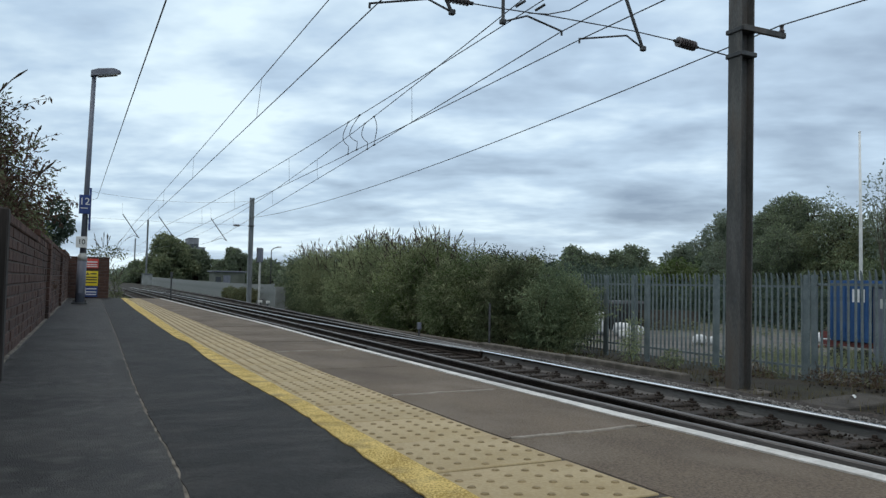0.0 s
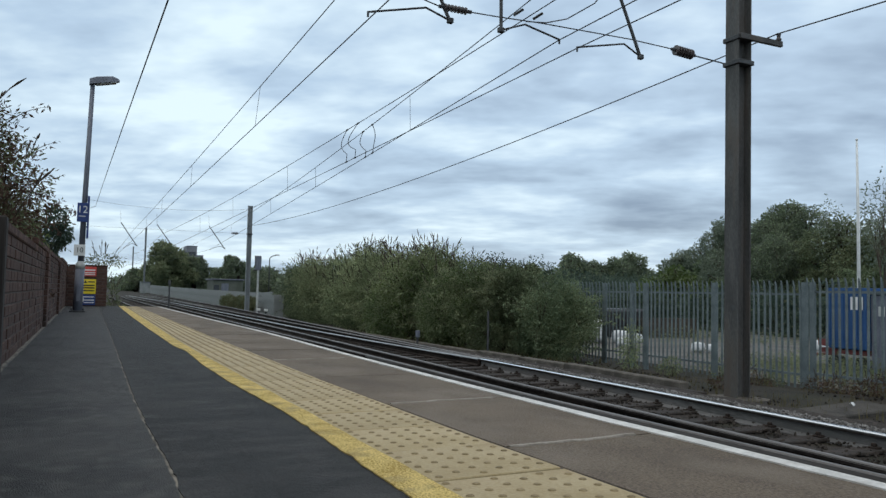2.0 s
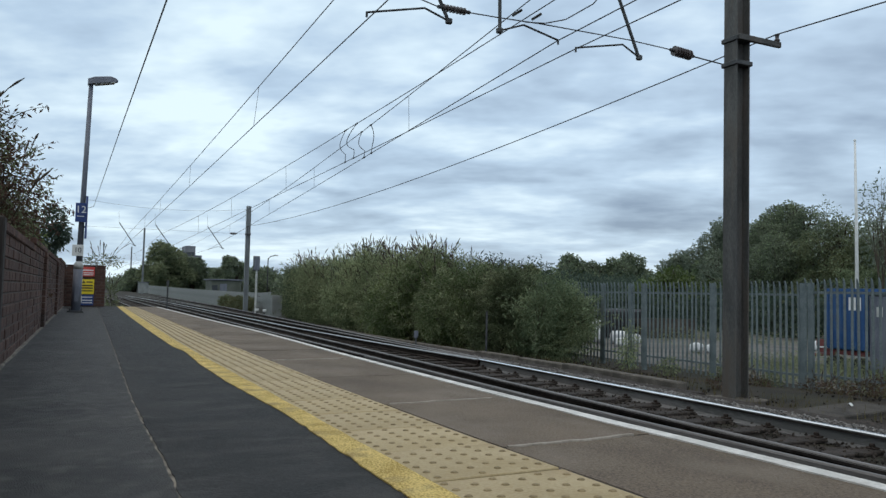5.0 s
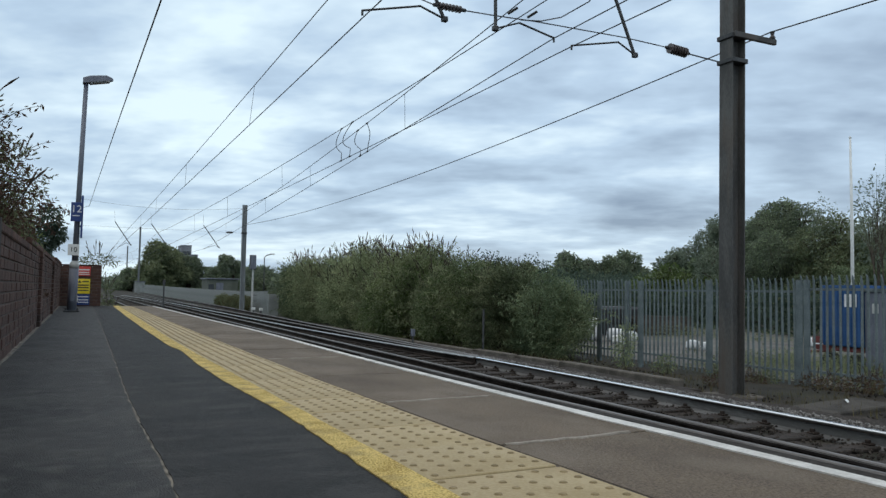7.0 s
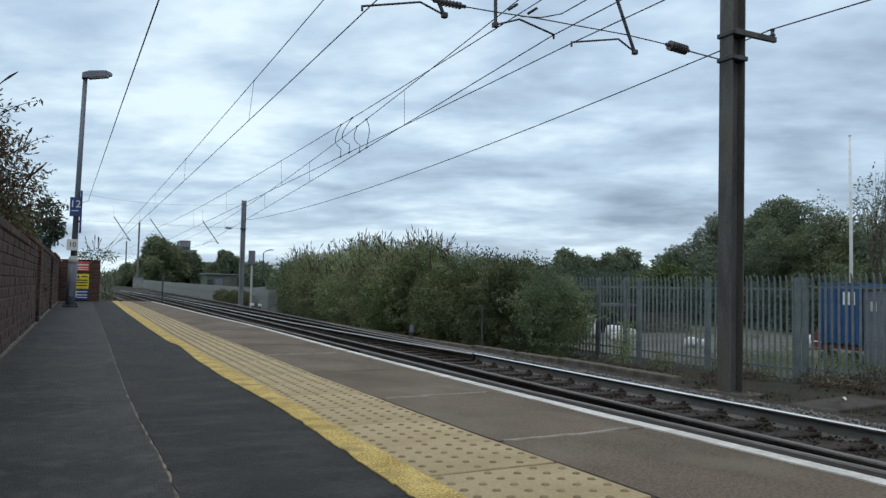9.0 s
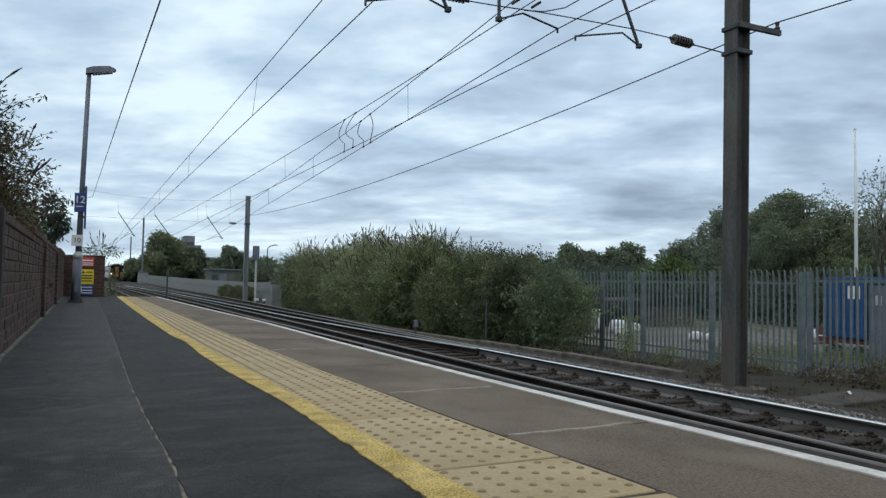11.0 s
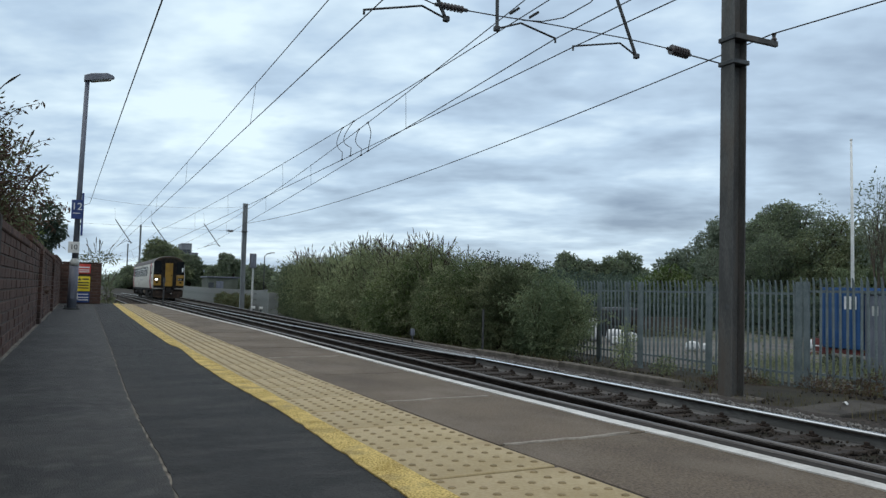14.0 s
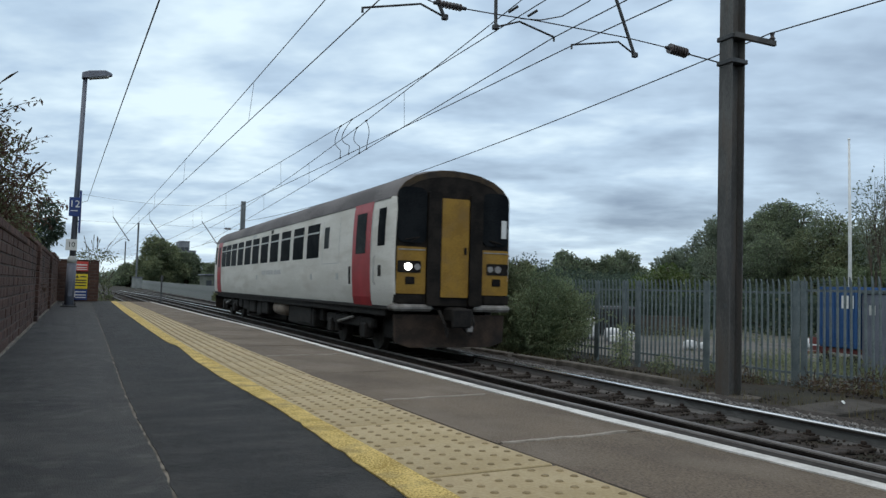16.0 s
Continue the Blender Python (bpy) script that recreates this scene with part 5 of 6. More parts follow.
def bushes():
    rng = random.Random(11)
    # centre of each bush, half widths and height, along the fence
    for i, (x, y, w, h, leaf, extra) in enumerate((
            (12.55, 19.5, 1.25, 2.45, LEAF_DARK, LEAF_BUDDLEIA), (12.0, 20.9, 1.3, 2.65, LEAF_BUDDLEIA, LEAF_OLIVE), (11.5, 22.7, 1.45, 2.8, LEAF_BUDDLEIA, LEAF_LIME),
            (12.2, 24.4, 1.6, 3.1, LEAF_BUDDLEIA, LEAF_OLIVE), (11.4, 27.0, 1.7, 3.3, LEAF_BUDDLEIA, LEAF_LIME), (12.6, 29.5, 1.9, 3.7, LEAF_BUDDLEIA, LEAF_LIME),
            (11.7, 33.0, 2.0, 3.7, LEAF_BUDDLEIA, LEAF_OLIVE), (12.8, 36.0, 2.1, 4.0, LEAF_DARK, LEAF_BUDDLEIA), (12.4, 40.0, 2.1, 3.6, LEAF_BUDDLEIA, LEAF_OLIVE),
            (12.6, 44.5, 2.1, 3.5, LEAF_DARK, LEAF_BUDDLEIA), (13.2, 49.0, 1.9, 2.8, LEAF_DARK, LEAF_OLIVE))):
        lobes = []
        for k in range(9):
            a = 2 * math.pi * k / 9 + rng.random()
            rr = w * rng.uniform(0.25, 0.75)
            z = h * rng.uniform(0.22, 0.72)
            s = w * rng.uniform(0.38, 0.6)
            lobes.append((rr * math.cos(a), rr * 1.1 * math.sin(a), z, s, s * 1.1, min(s * 1.1, h - z)))
        lobes.append((0, 0, h * 0.62, w * 0.6, w * 0.7, h * 0.38))
        lobes.append((0, 0, h * 0.25, w * 0.9, w * 1.0, h * 0.3))
        lobes.append((-0.25 * w, 1.0 * w, h * 0.33, w * 0.55, w * 0.8, h * 0.36))
        lobes.append((0.2 * w, 0.9 * w, h * 0.6, w * 0.5, w * 0.7, h * 0.3))
        near = y < 26
        plant("buddleia_bush", "tall green buddleia bush with dry flower spikes by the fence", "bush", (x, y, ground_z(x, y)), lobes,
              26000 if near else 29000, 0.095 if near else 0.115, leaf, 100 + i, 0.045, 5, "buddleia bushes", spikes=0 if i == 0 else (40 if i < 3 else 190), spike_size=0.34 if i < 3 else 0.66, aspect=0.30, second=(extra, 0.45), shoots=260, shoot_length=0.7 if near else 1.0)
    # left tree over the wall
    lobes = [(-0.05, 0.0, 1.75, 0.68, 0.8, 0.62), (0.38, 0.4, 1.35, 0.55, 0.6, 0.5), (-0.5, -0.6, 2.0, 0.55, 0.7, 0.5), (0.2, -0.4, 1.65, 0.42, 0.5, 0.42), (0.2, 0.9, 1.1, 0.5, 0.6, 0.45), (-0.25, -1.6, 1.8, 0.45, 0.6, 0.5), (0.42, -0.1, 0.95, 0.4, 0.6, 0.4), (0.1, -1.5, 1.2, 0.5, 0.7, 0.5), (0.3, 2.0, 0.9, 0.45, 0.7, 0.4)]
    plant("overhanging_shrub", "reddish-brown buddleia shrub leaning over the brick wall", "shrub", (-1.25, 8.6, 0.1), lobes, 14000, 0.058, RED_LEAF, 7, 0.03, 9, spikes=70, spike_size=0.32, shoots=60, shoot_length=0.45, second=(LEAF_OLIVE, 0.7), aspect=0.32, shell=0.4)
    g = [(-0.05, 0, 0.9, 0.42, 1.2, 0.42), (0.0, 1.7, 0.8, 0.4, 1.0, 0.4), (-0.1, 3.4, 0.75, 0.4, 1.2, 0.38), (-0.1, 5.2, 0.72, 0.4, 1.2, 0.35), (-0.1, 7.2, 0.80, 0.4, 1.2, 0.42), (-0.05, 9.0, 0.82, 0.4, 1.1, 0.42)]
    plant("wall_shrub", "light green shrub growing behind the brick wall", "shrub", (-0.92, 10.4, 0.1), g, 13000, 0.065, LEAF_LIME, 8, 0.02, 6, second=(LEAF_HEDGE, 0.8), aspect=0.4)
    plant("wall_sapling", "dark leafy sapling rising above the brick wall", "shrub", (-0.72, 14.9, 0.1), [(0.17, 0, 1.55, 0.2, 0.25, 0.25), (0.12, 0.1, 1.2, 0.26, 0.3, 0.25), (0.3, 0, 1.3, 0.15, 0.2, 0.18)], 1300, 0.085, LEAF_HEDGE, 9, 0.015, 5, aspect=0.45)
    plant("ramp_shrub", "wiry green shrub at the foot of the platform end", "shrub", (0.62, 21.6, -0.9), [(0, 0, 1.0, 0.16, 0.3, 0.5), (-0.25, 0.1, 2.05, 0.5, 0.3, 0.16), (0.1, 0.3, 0.6, 0.25, 0.4, 0.4)], 900, 0.09, LEAF_OLIVE, 12, 0.012, 8, spikes=22, spike_size=0.3)
    for i, (x, y, h) in enumerate(((12.6, 15.8, 1.3), (13.4, 13.2, 0.6), (13.2, 15.0, 0.5), (13.5, 12.2, 0.35), (14.6, 10.3, 0.6))):
        plant("weed_clump", "wiry green weeds growing at the fence foot", "weeds", (x, y, ground_z(x, y)), [(0, 0, h * 0.55, 0.22, 0.3, h * 0.45), (0.1, 0.3, h * 0.3, 0.25, 0.3, h * 0.3)], int(150 + 450 * h), 0.085, LEAF_OLIVE if i % 2 else LEAF_BUDDLEIA, 40 + i, 0.01, 5, "weeds at the fence", aspect=0.28)
    for i, (x, y, h) in enumerate(((13.3, 10.9, 0.38), (13.0, 10.2, 0.3), (13.4, 9.6, 0.4), (12.6, 9.3, 0.25), (13.2, 8.8, 0.3), (12.9, 12.0, 0.32), (11.2, 11.3, 0.25), (13.5, 13.0, 0.45))):
        plant("dead_weed_clump", "withered reddish-brown weeds at the fence foot", "weeds", (x, y, ground_z(x, y)), [(0, 0, h * 0.5, 0.25, 0.35, h * 0.5)], 420, 0.07, RED_LEAF, 60 + i, 0.006, 10, "withered weeds", spikes=6, spike_size=0.16, aspect=0.2, second=(GRASS, 0.4))
    for i, (x, y, w) in enumerate(((11.3, 60.5, 1.0), (11.6, 65.0, 1.1), (11.5, 70.5, 1.0))):
        plant("lineside_scrub", "yellow-green scrub growing by the grey fence", "shrub", (x, y, ground_z(x, y)), [(0, 0, 0.6, 0.7 * w, 1.2, 0.6), (0.2, 1.2, 0.45, 0.6 * w, 1.0, 0.45)], 3600, 0.16, LEAF_OLIVE, 80 + i, 0.02, 5, "lineside scrub", aspect=0.25, second=(GRASS, 0.5))
    cs, rs, r3 = [], [], random.Random(23)
    for _ in range(110):
        x, y = r3.uniform(15.0, 20.0), r3.uniform(10.5, 17.0)
        cs.append((x, y, -1.42))
        rs.append((0.4, 0.5, r3.uniform(0.15, 0.6)))
    for _ in range(26):
        x, y = r3.uniform(22, 29), r3.uniform(24, 36)
        cs.append((x, y, -1.4))
        rs.append((0.9, 0.9, r3.uniform(0.3, 0.9)))
    v, f = leaves(cs, rs, 24000, 0.10, r3, 0.0, 0.25)
    tagged(new("yard_weeds", leaf_mesh("yard_weeds", v, f, LEAF_OLIVE)), "rough weeds and long grass at the yard edge", "weeds", kind="stuff")
    g, r2 = Geo(), random.Random(17)
    for _ in range(9000):
        y = r2.uniform(5, 34)
        x = r2.uniform(9.9, 13.9) if r2.random() < 0.85 else r2.uniform(14.0, 15.4)
        if noise.noise((x * 0.8, y * 0.5, 4)) < -0.05:
            continue
        z, h = ground_z(x, y) - 0.01, r2.uniform(0.04, 0.22)
        a, b = r2.uniform(0, 6.3), r2.uniform(0.0, 0.5)
        dx, dy = math.cos(a), math.sin(a)
        g.add([(x - dy * 0.006, y + dx * 0.006, z), (x + dy * 0.006, y - dx * 0.006, z), (x + dx * h * b, y + dy * h * b, z + h)], [(0, 1, 2)])
    tagged(new("dry_grass", g.mesh("dry_grass", GRASS, fix=False)), "thin dry grass and weeds along the track side", "grass", kind="stuff")


def tree_lobes(seed, h, w, n=18, low=0.16):
    rng = random.Random(seed)
    out = []
    for k in range(n):
        s = k / (n - 1)
        z = h * (low + (0.9 - low) * s)
        reach = w * (1 - 0.7 * max(0.0, s - 0.45) / 0.55) * rng.uniform(0.3, 0.95)
        a = k * 2.4 + rng.random()
        r = w * rng.uniform(0.28, 0.44) * (1 - 0.3 * s)
        out.append((reach * math.cos(a), reach * math.sin(a), z, r, r, min(r * 0.85, h - z + 0.05 * h)))
    return out


def trees():
    rows = (  # x, y, height, half width, leaf, leaf size, leaves, label
        (15.0, 172, 10.4, 6.5, LEAF_OLIVE, 0.42, 26000, "broad dark green tree behind the railway"), (21.0, 174, 7.8, 4.8, LEAF_FAR, 0.42, 17000, "broad dark green tree behind the railway"),
        (9.6, 182, 4.6, 3.6, LEAF_FAR, 0.6, 5000, "low dark round tree beside the far masts"), (25.2, 152, 7.8, 3.4, LEAF_FAR, 0.5, 8000, "rounded dark tree behind the grey fence"),
        (33.0, 165, 5.6, 7.0, LEAF_FAR, 0.6, 8000, "low dark tree on the skyline"), (40.5, 150, 5.4, 7.0, LEAF_FAR, 0.6, 8000, "low dark tree on the skyline"),
        (47.5, 92, 5.0, 3.6, LEAF_FAR, 0.4, 6000, "dark green tree in the distant row"), (51.3, 93, 5.8, 3.2, LEAF_FAR, 0.4, 6000, "dark green tree in the distant row"),
        (55.5, 91, 5.9, 3.4, LEAF_OLIVE, 0.4, 6000, "dull green tree in the distant row"), (61.2, 90, 7.5, 4.2, LEAF_FAR, 0.4, 8000, "tall dark tree in the distant row"),
        (65.8, 91, 6.7, 4.0, LEAF_FAR, 0.4, 7000, "dark green tree in the distant row"), (71.5, 90, 8.3, 3.6, LEAF_FAR, 0.4, 8000, "tall dark tree in the distant row"),
        (68.2, 89, 7.2, 3.4, LEAF_FAR, 0.36, 8000, "dark green tree in the distant row"), (74.2, 90, 6.0, 2.8, LEAF_FAR, 0.36, 7000, "dark green tree in the distant row"),
        (69.0, 96, 6.2, 3.0, LEAF_OLIVE, 0.4, 6000, "dull green tree in the distant row"), (58.0, 95, 5.6, 3.0, LEAF_OLIVE, 0.4, 6000, "dull green tree in the distant row"), (77.0, 93, 4.8, 3.2, LEAF_FAR, 0.4, 6000, "dark green tree in the distant row"),
        (45.1, 50.2, 5.6, 2.9, LEAF_GREY, 0.20, 16000, "small grey-green tree behind the yard"), (40.0, 45.0, 3.9, 3.4, LEAF_LIME, 0.26, 8000, "light green bushy tree behind the yard"),
        (44.9, 45.8, 5.6, 2.8, LEAF_DARK, 0.18, 16000, "dark green bushy tree behind the yard"),
        (46.0, 45.0, 8.0, 4.4, LEAF_GREY, 0.16, 44000, "large drooping grey-green tree behind the yard"), (45.5, 39.5, 8.8, 4.8, LEAF_FAR, 0.16, 58000, "large rounded green tree behind the yard"),
        (46.0, 42.0, 7.8, 4.4, LEAF_GREY, 0.16, 38000, "large drooping grey-green tree behind the yard"),
        (44.5, 34.2, 7.0, 4.4, LEAF_OLIVE, 0.15, 42000, "dark green tree behind the yard"), (45.0, 29.5, 6.6, 4.4, LEAF_DARK, 0.15, 42000, "dark green tree behind the yard"), (45.0, 24.5, 7.0, 3.6, LEAF_FAR, 0.20, 20000, "dark green tree behind the yard"))
    for i, (x, y, h, w, leaf, size, count, label) in enumerate(rows):
        z = ground_z(x, y)
        plant("tree", label, "tree", (x, y, z - 0.05), tree_lobes(200 + i, h + 0.3, w), count, size, leaf, 300 + i, 0.16 + 0.012 * h, 4, "background trees", aspect=0.5, droop=0.8 if leaf is LEAF_GREY else 0.35, second=(LEAF_DARK if leaf is not LEAF_GREY else LEAF_FAR, 0.3))
    # thin, nearly bare tops
    for i, (x, y, h) in enumerate(((43.5, 34.8, 9.0), (36.0, 25.6, 8.8), (36.5, 24.0, 9.5))):
        lob = [(0, 0, h * 0.72, 1.1, 1.1, h * 0.26), (0.5, 0.4, h * 0.6, 1.2, 1.2, h * 0.2), (-0.5, -0.6, h * 0.62, 1.0, 1.2, h * 0.2)]
        plant("sparse_tree", "thin sparse tree with bare twigs", "tree", (x, y, ground_z(x, y) - 0.05), lob, 1500, 0.2, LEAF_GREY, 500 + i, 0.045, 16, "sparse trees", aspect=0.4)
    for i, (x, y, h) in enumerate(((30.0, 20.9, 8.9), (31.5, 20.2, 8.0))):
        lob = [(0, 0, h * 0.62, 0.7, 0.7, h * 0.34), (0.3, 0.5, h * 0.5, 0.9, 0.9, h * 0.3), (-0.2, 0.7, h * 0.55, 0.6, 1.0, h * 0.22)]
        plant("bare_tree", "leafless grey tree with upright bare branches", "tree", (x, y, ground_z(x, y) - 0.05), lob, 40, 0.12, LEAF_OLIVE, 520 + i, 0.04, 9, "bare trees", aspect=0.4)
    g, rng = [], random.Random(5)
    cs, rs = [], []
    for k in range(60):
        x = 20 + 3.6 * k + rng.uniform(-1, 1)
        y = 190 - 0.35 * k + rng.uniform(-6, 6)
        cs.append((x, y, rng.uniform(0.8, 2.4)))
        rs.append((4.5, 4, rng.uniform(1.6, 3.0)))
    for k in range(30):
        cs.append((rng.uniform(9.5, 40), rng.uniform(205, 240), 1.0))
        rs.append((4, 4, rng.uniform(2.0, 4.0)))
    for k in range(26):
        cs.append((-4 - 2.2 * k * 0.4 + rng.uniform(-1, 1), 60 + 9 * k, rng.uniform(0.5, 1.6)))
        rs.append((2.4, 4, rng.uniform(1.5, 2.6)))
    # unseen hedge west of the wall, added to darken window reflections and block sky
    for k in range(46):
        cs.append((-5.6 - 0.045 * max(0, 3 * k - 50) + rng.uniform(-0.8, 0.8), -24 + 3.0 * k, rng.uniform(0.8, 4.2)))
        rs.append((1.5, 2.6, rng.uniform(1.6, 2.4)))
    for k in range(16):
        cs.append((4 + 1.1 * k, 300 + rng.uniform(-5, 5), 0.5 + 0.14 * k))
        rs.append((3, 3, rng.uniform(2.6, 3.6)))
    v, f = leaves(cs, rs, 54000, 0.8, rng, 0.3, 0.5)
    yard_c, yard_r = [], []
    for k in range(46):
        s = k / 45
        yard_c.append((33 + 4 * s + rng.uniform(-1, 1), 14 + 40 * s, rng.uniform(-0.9, 0.0)))
        yard_r.append((1.6, 1.8, rng.uniform(0.9, 1.7)))
    for k in range(40):
        s = k / 39
        yard_c.append((38 + 42 * s, 56 + 34 * s + rng.uniform(-2, 2), rng.uniform(-0.6, 1.2)))
        yard_r.append((2.6, 2.4, rng.uniform(1.4, 2.6)))
    for k in range(34):
        s = k / 33
        yard_c.append((47 + 30 * s, 92 + rng.uniform(-1, 1), rng.uniform(1.4, 3.9)))
        yard_r.append((2.4, 2.0, rng.uniform(1.6, 2.4)))
    v2, f2 = leaves(yard_c, yard_r, 60000, 0.32, rng, 0.3, 0.5)
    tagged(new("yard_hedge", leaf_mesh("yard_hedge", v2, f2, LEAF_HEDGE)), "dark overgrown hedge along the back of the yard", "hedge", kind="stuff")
    tagged(new("distant_hedge", leaf_mesh("distant_hedge", v, f, LEAF_FAR)), "distant dark green hedges and scrub, plus an unseen light-blocking hedge", "hedge", kind="stuff")


# ---- train ----
T_WHITE = mat("dirty_white_coach_paint", (0.58, 0.565, 0.52), (0.67, 0.655, 0.61), 0.9, 0.62, spec=0.2, bump=0.05, fine=18, stretch=(1, 0.5, 2.5), stain=(0.47, 0.44, 0.385), stain_scale=1.4, stain_amount=0.55)
T_ROOF = mat("sooty_roof_paint", (0.080, 0.072, 0.073), (0.160, 0.147, 0.147), 1.2, 0.75, bump=0.2, stretch=(1, 0.3, 1))
T_RED = mat("red_door_paint", (0.30, 0.020, 0.026), (0.375, 0.031, 0.038), 2, 0.45, bump=0.03, stain=(0.22, 0.03, 0.03), stain_scale=2.5, stain_amount=0.5)
T_YELLOW = mat("dirty_yellow_paint", (0.225, 0.122, 0.010), (0.32, 0.18, 0.02), 2.5, 0.5, bump=0.05, stain=(0.20, 0.12, 0.04), stain_scale=3.0, stain_amount=0.5)
T_BLACK = mat("matt_black_front", (0.009, 0.008, 0.0075), (0.024, 0.020, 0.017), 3, 0.7, bump=0.05, spec=0.12)
T_UNDER = mat("grimy_underframe", (0.006, 0.005, 0.0048), (0.020, 0.017, 0.015), 4, 0.85, bump=0.4, fine=25)
T_GLASS = mat("dark_train_glass", (0.009, 0.011, 0.013), (0.018, 0.020, 0.022), 1.5, 0.2, bump=0.0, spec=0.0008)
# lighter base than the saloon glass, reflected light put into the colour
T_PANE = mat("reflection_grey_glass", (0.022, 0.026, 0.028), (0.050, 0.056, 0.058), 2.5, 0.3, bump=0.0, spec=0.003)
T_FRAME = mat("window_bar", (0.36, 0.37, 0.36), (0.46, 0.47, 0.46), 4, 0.5)
T_BUMPER = mat("grey_bumper", (0.15, 0.143, 0.136), (0.27, 0.26, 0.245), 4, 0.75, bump=0.15, stain=(0.12, 0.10, 0.08), stain_scale=3)
T_PLOUGH = mat("rusty_plough", (0.020, 0.014, 0.011), (0.048, 0.031, 0.022), 4, 0.9, bump=0.3, stain=(0.010, 0.009, 0.009), stain_scale=1.6, stain_amount=0.8)
T_BROW = mat("dirty_brow", (0.022, 0.015, 0.010), (0.062, 0.040, 0.018), 3, 0.75, stain=(0.03, 0.025, 0.023), stain_scale=2.0)
T_STEEL = mat("wheel_steel", (0.018, 0.015, 0.013), (0.045, 0.038, 0.033), 6, 0.7)
T_LIGHT = glow("headlamp_glow", (1.0, 0.97, 0.90), 9.0)
T_LENS = mat("lamp_lens", (0.20, 0.19, 0.19), (0.30, 0.29, 0.28), 5, 0.15)
T_TANK = mat("dusty_tank", (0.17, 0.13, 0.10), (0.26, 0.21, 0.17), 5, 0.8)
LONG = 23.2
HALF = [(1.28, 1.00), (1.325, 1.12), (1.355, 1.6), (1.365, 2.1), (1.355, 2.6), (1.33, 3.05), (1.295, 3.24)]
ROOF = [(1.295, 3.24), (1.235, 3.42), (1.12, 3.56), (0.9, 3.70), (0.6, 3.80), (0.3, 3.85), (0, 3.868)]


def side_x(z):
    return lerp_table([(b, a) for a, b in HALF], z)


def loft(geo, rings, closed=False):
    n = len(rings[0])
    for r in rings:
        geo.v += r
    for i in range(len(rings) - 1):
        for q in range(n if closed else n - 1):
            geo.f.append((i * n + q, i * n + (q + 1) % n, (i + 1) * n + (q + 1) % n, (i + 1) * n + q))
    return geo


def ring(y, k, top=0.0):
    """The whole outline of the body at y, drawn in by k."""
    half = HALF + ROOF[1:]
    pts = [(x * (1 - k), y, 2.2 + (z - 2.2) * (1 - k * 0.6) - (top * (z - 2.2) if z > 3.0 else 0)) for x, z in half]
    return pts + [(-x, yy, z) for x, yy, z in pts[::-1][1:]]


def panel_on_side(geo, sx, y0, y1, z0, z1, proud=0.008, depth=0.03, steps=4):
    """A curved plate that follows the body side; sx is -1 or 1."""
    zs = [z0 + (z1 - z0) * i / steps for i in range(steps + 1)]
    a = [[(sx * (side_x(z) + proud), y, z) for z in zs] for y in (y0, y1)]
    b = [[(sx * (side_x(z) - depth), y, z) for z in zs] for y in (y0, y1)]
    n = steps + 1
    geo_v = a[0] + a[1] + b[0] + b[1]
    f = []
    for i in range(steps):
        f += [(i, i + 1, n + i + 1, n + i), (2 * n + i, 3 * n + i, 3 * n + i + 1, 2 * n + i + 1), (i, 2 * n + i, 2 * n + i + 1, i + 1), (n + i, n + i + 1, 3 * n + i + 1, 3 * n + i)]
    f += [(0, n, 3 * n, 2 * n), (n - 1, 3 * n - 1, 4 * n - 1, 2 * n - 1)]
    return geo.add(geo_v, f)


def rounded_plate(geo, x0, x1, z0, z1, y0, y1, r=0.06, n=5):
    """A plate facing along y with rounded corners."""
    out = []
    for cx, cz, a0 in ((x1 - r, z1 - r, 0), (x0 + r, z1 - r, 90), (x0 + r, z0 + r, 180), (x1 - r, z0 + r, 270)):
        for i in range(n + 1):
            a = radians(a0 + 90 * i / n)
            out.append((cx + r * math.cos(a), cz + r * math.sin(a)))
    k = len(out)
    v = [(x, y0, z) for x, z in out] + [(x, y1, z) for x, z in out]
    return geo.add(v, [tuple(range(k)), tuple(range(2 * k - 1, k - 1, -1))] + [(i, k + i, k + (i + 1) % k, (i + 1) % k) for i in range(k)])


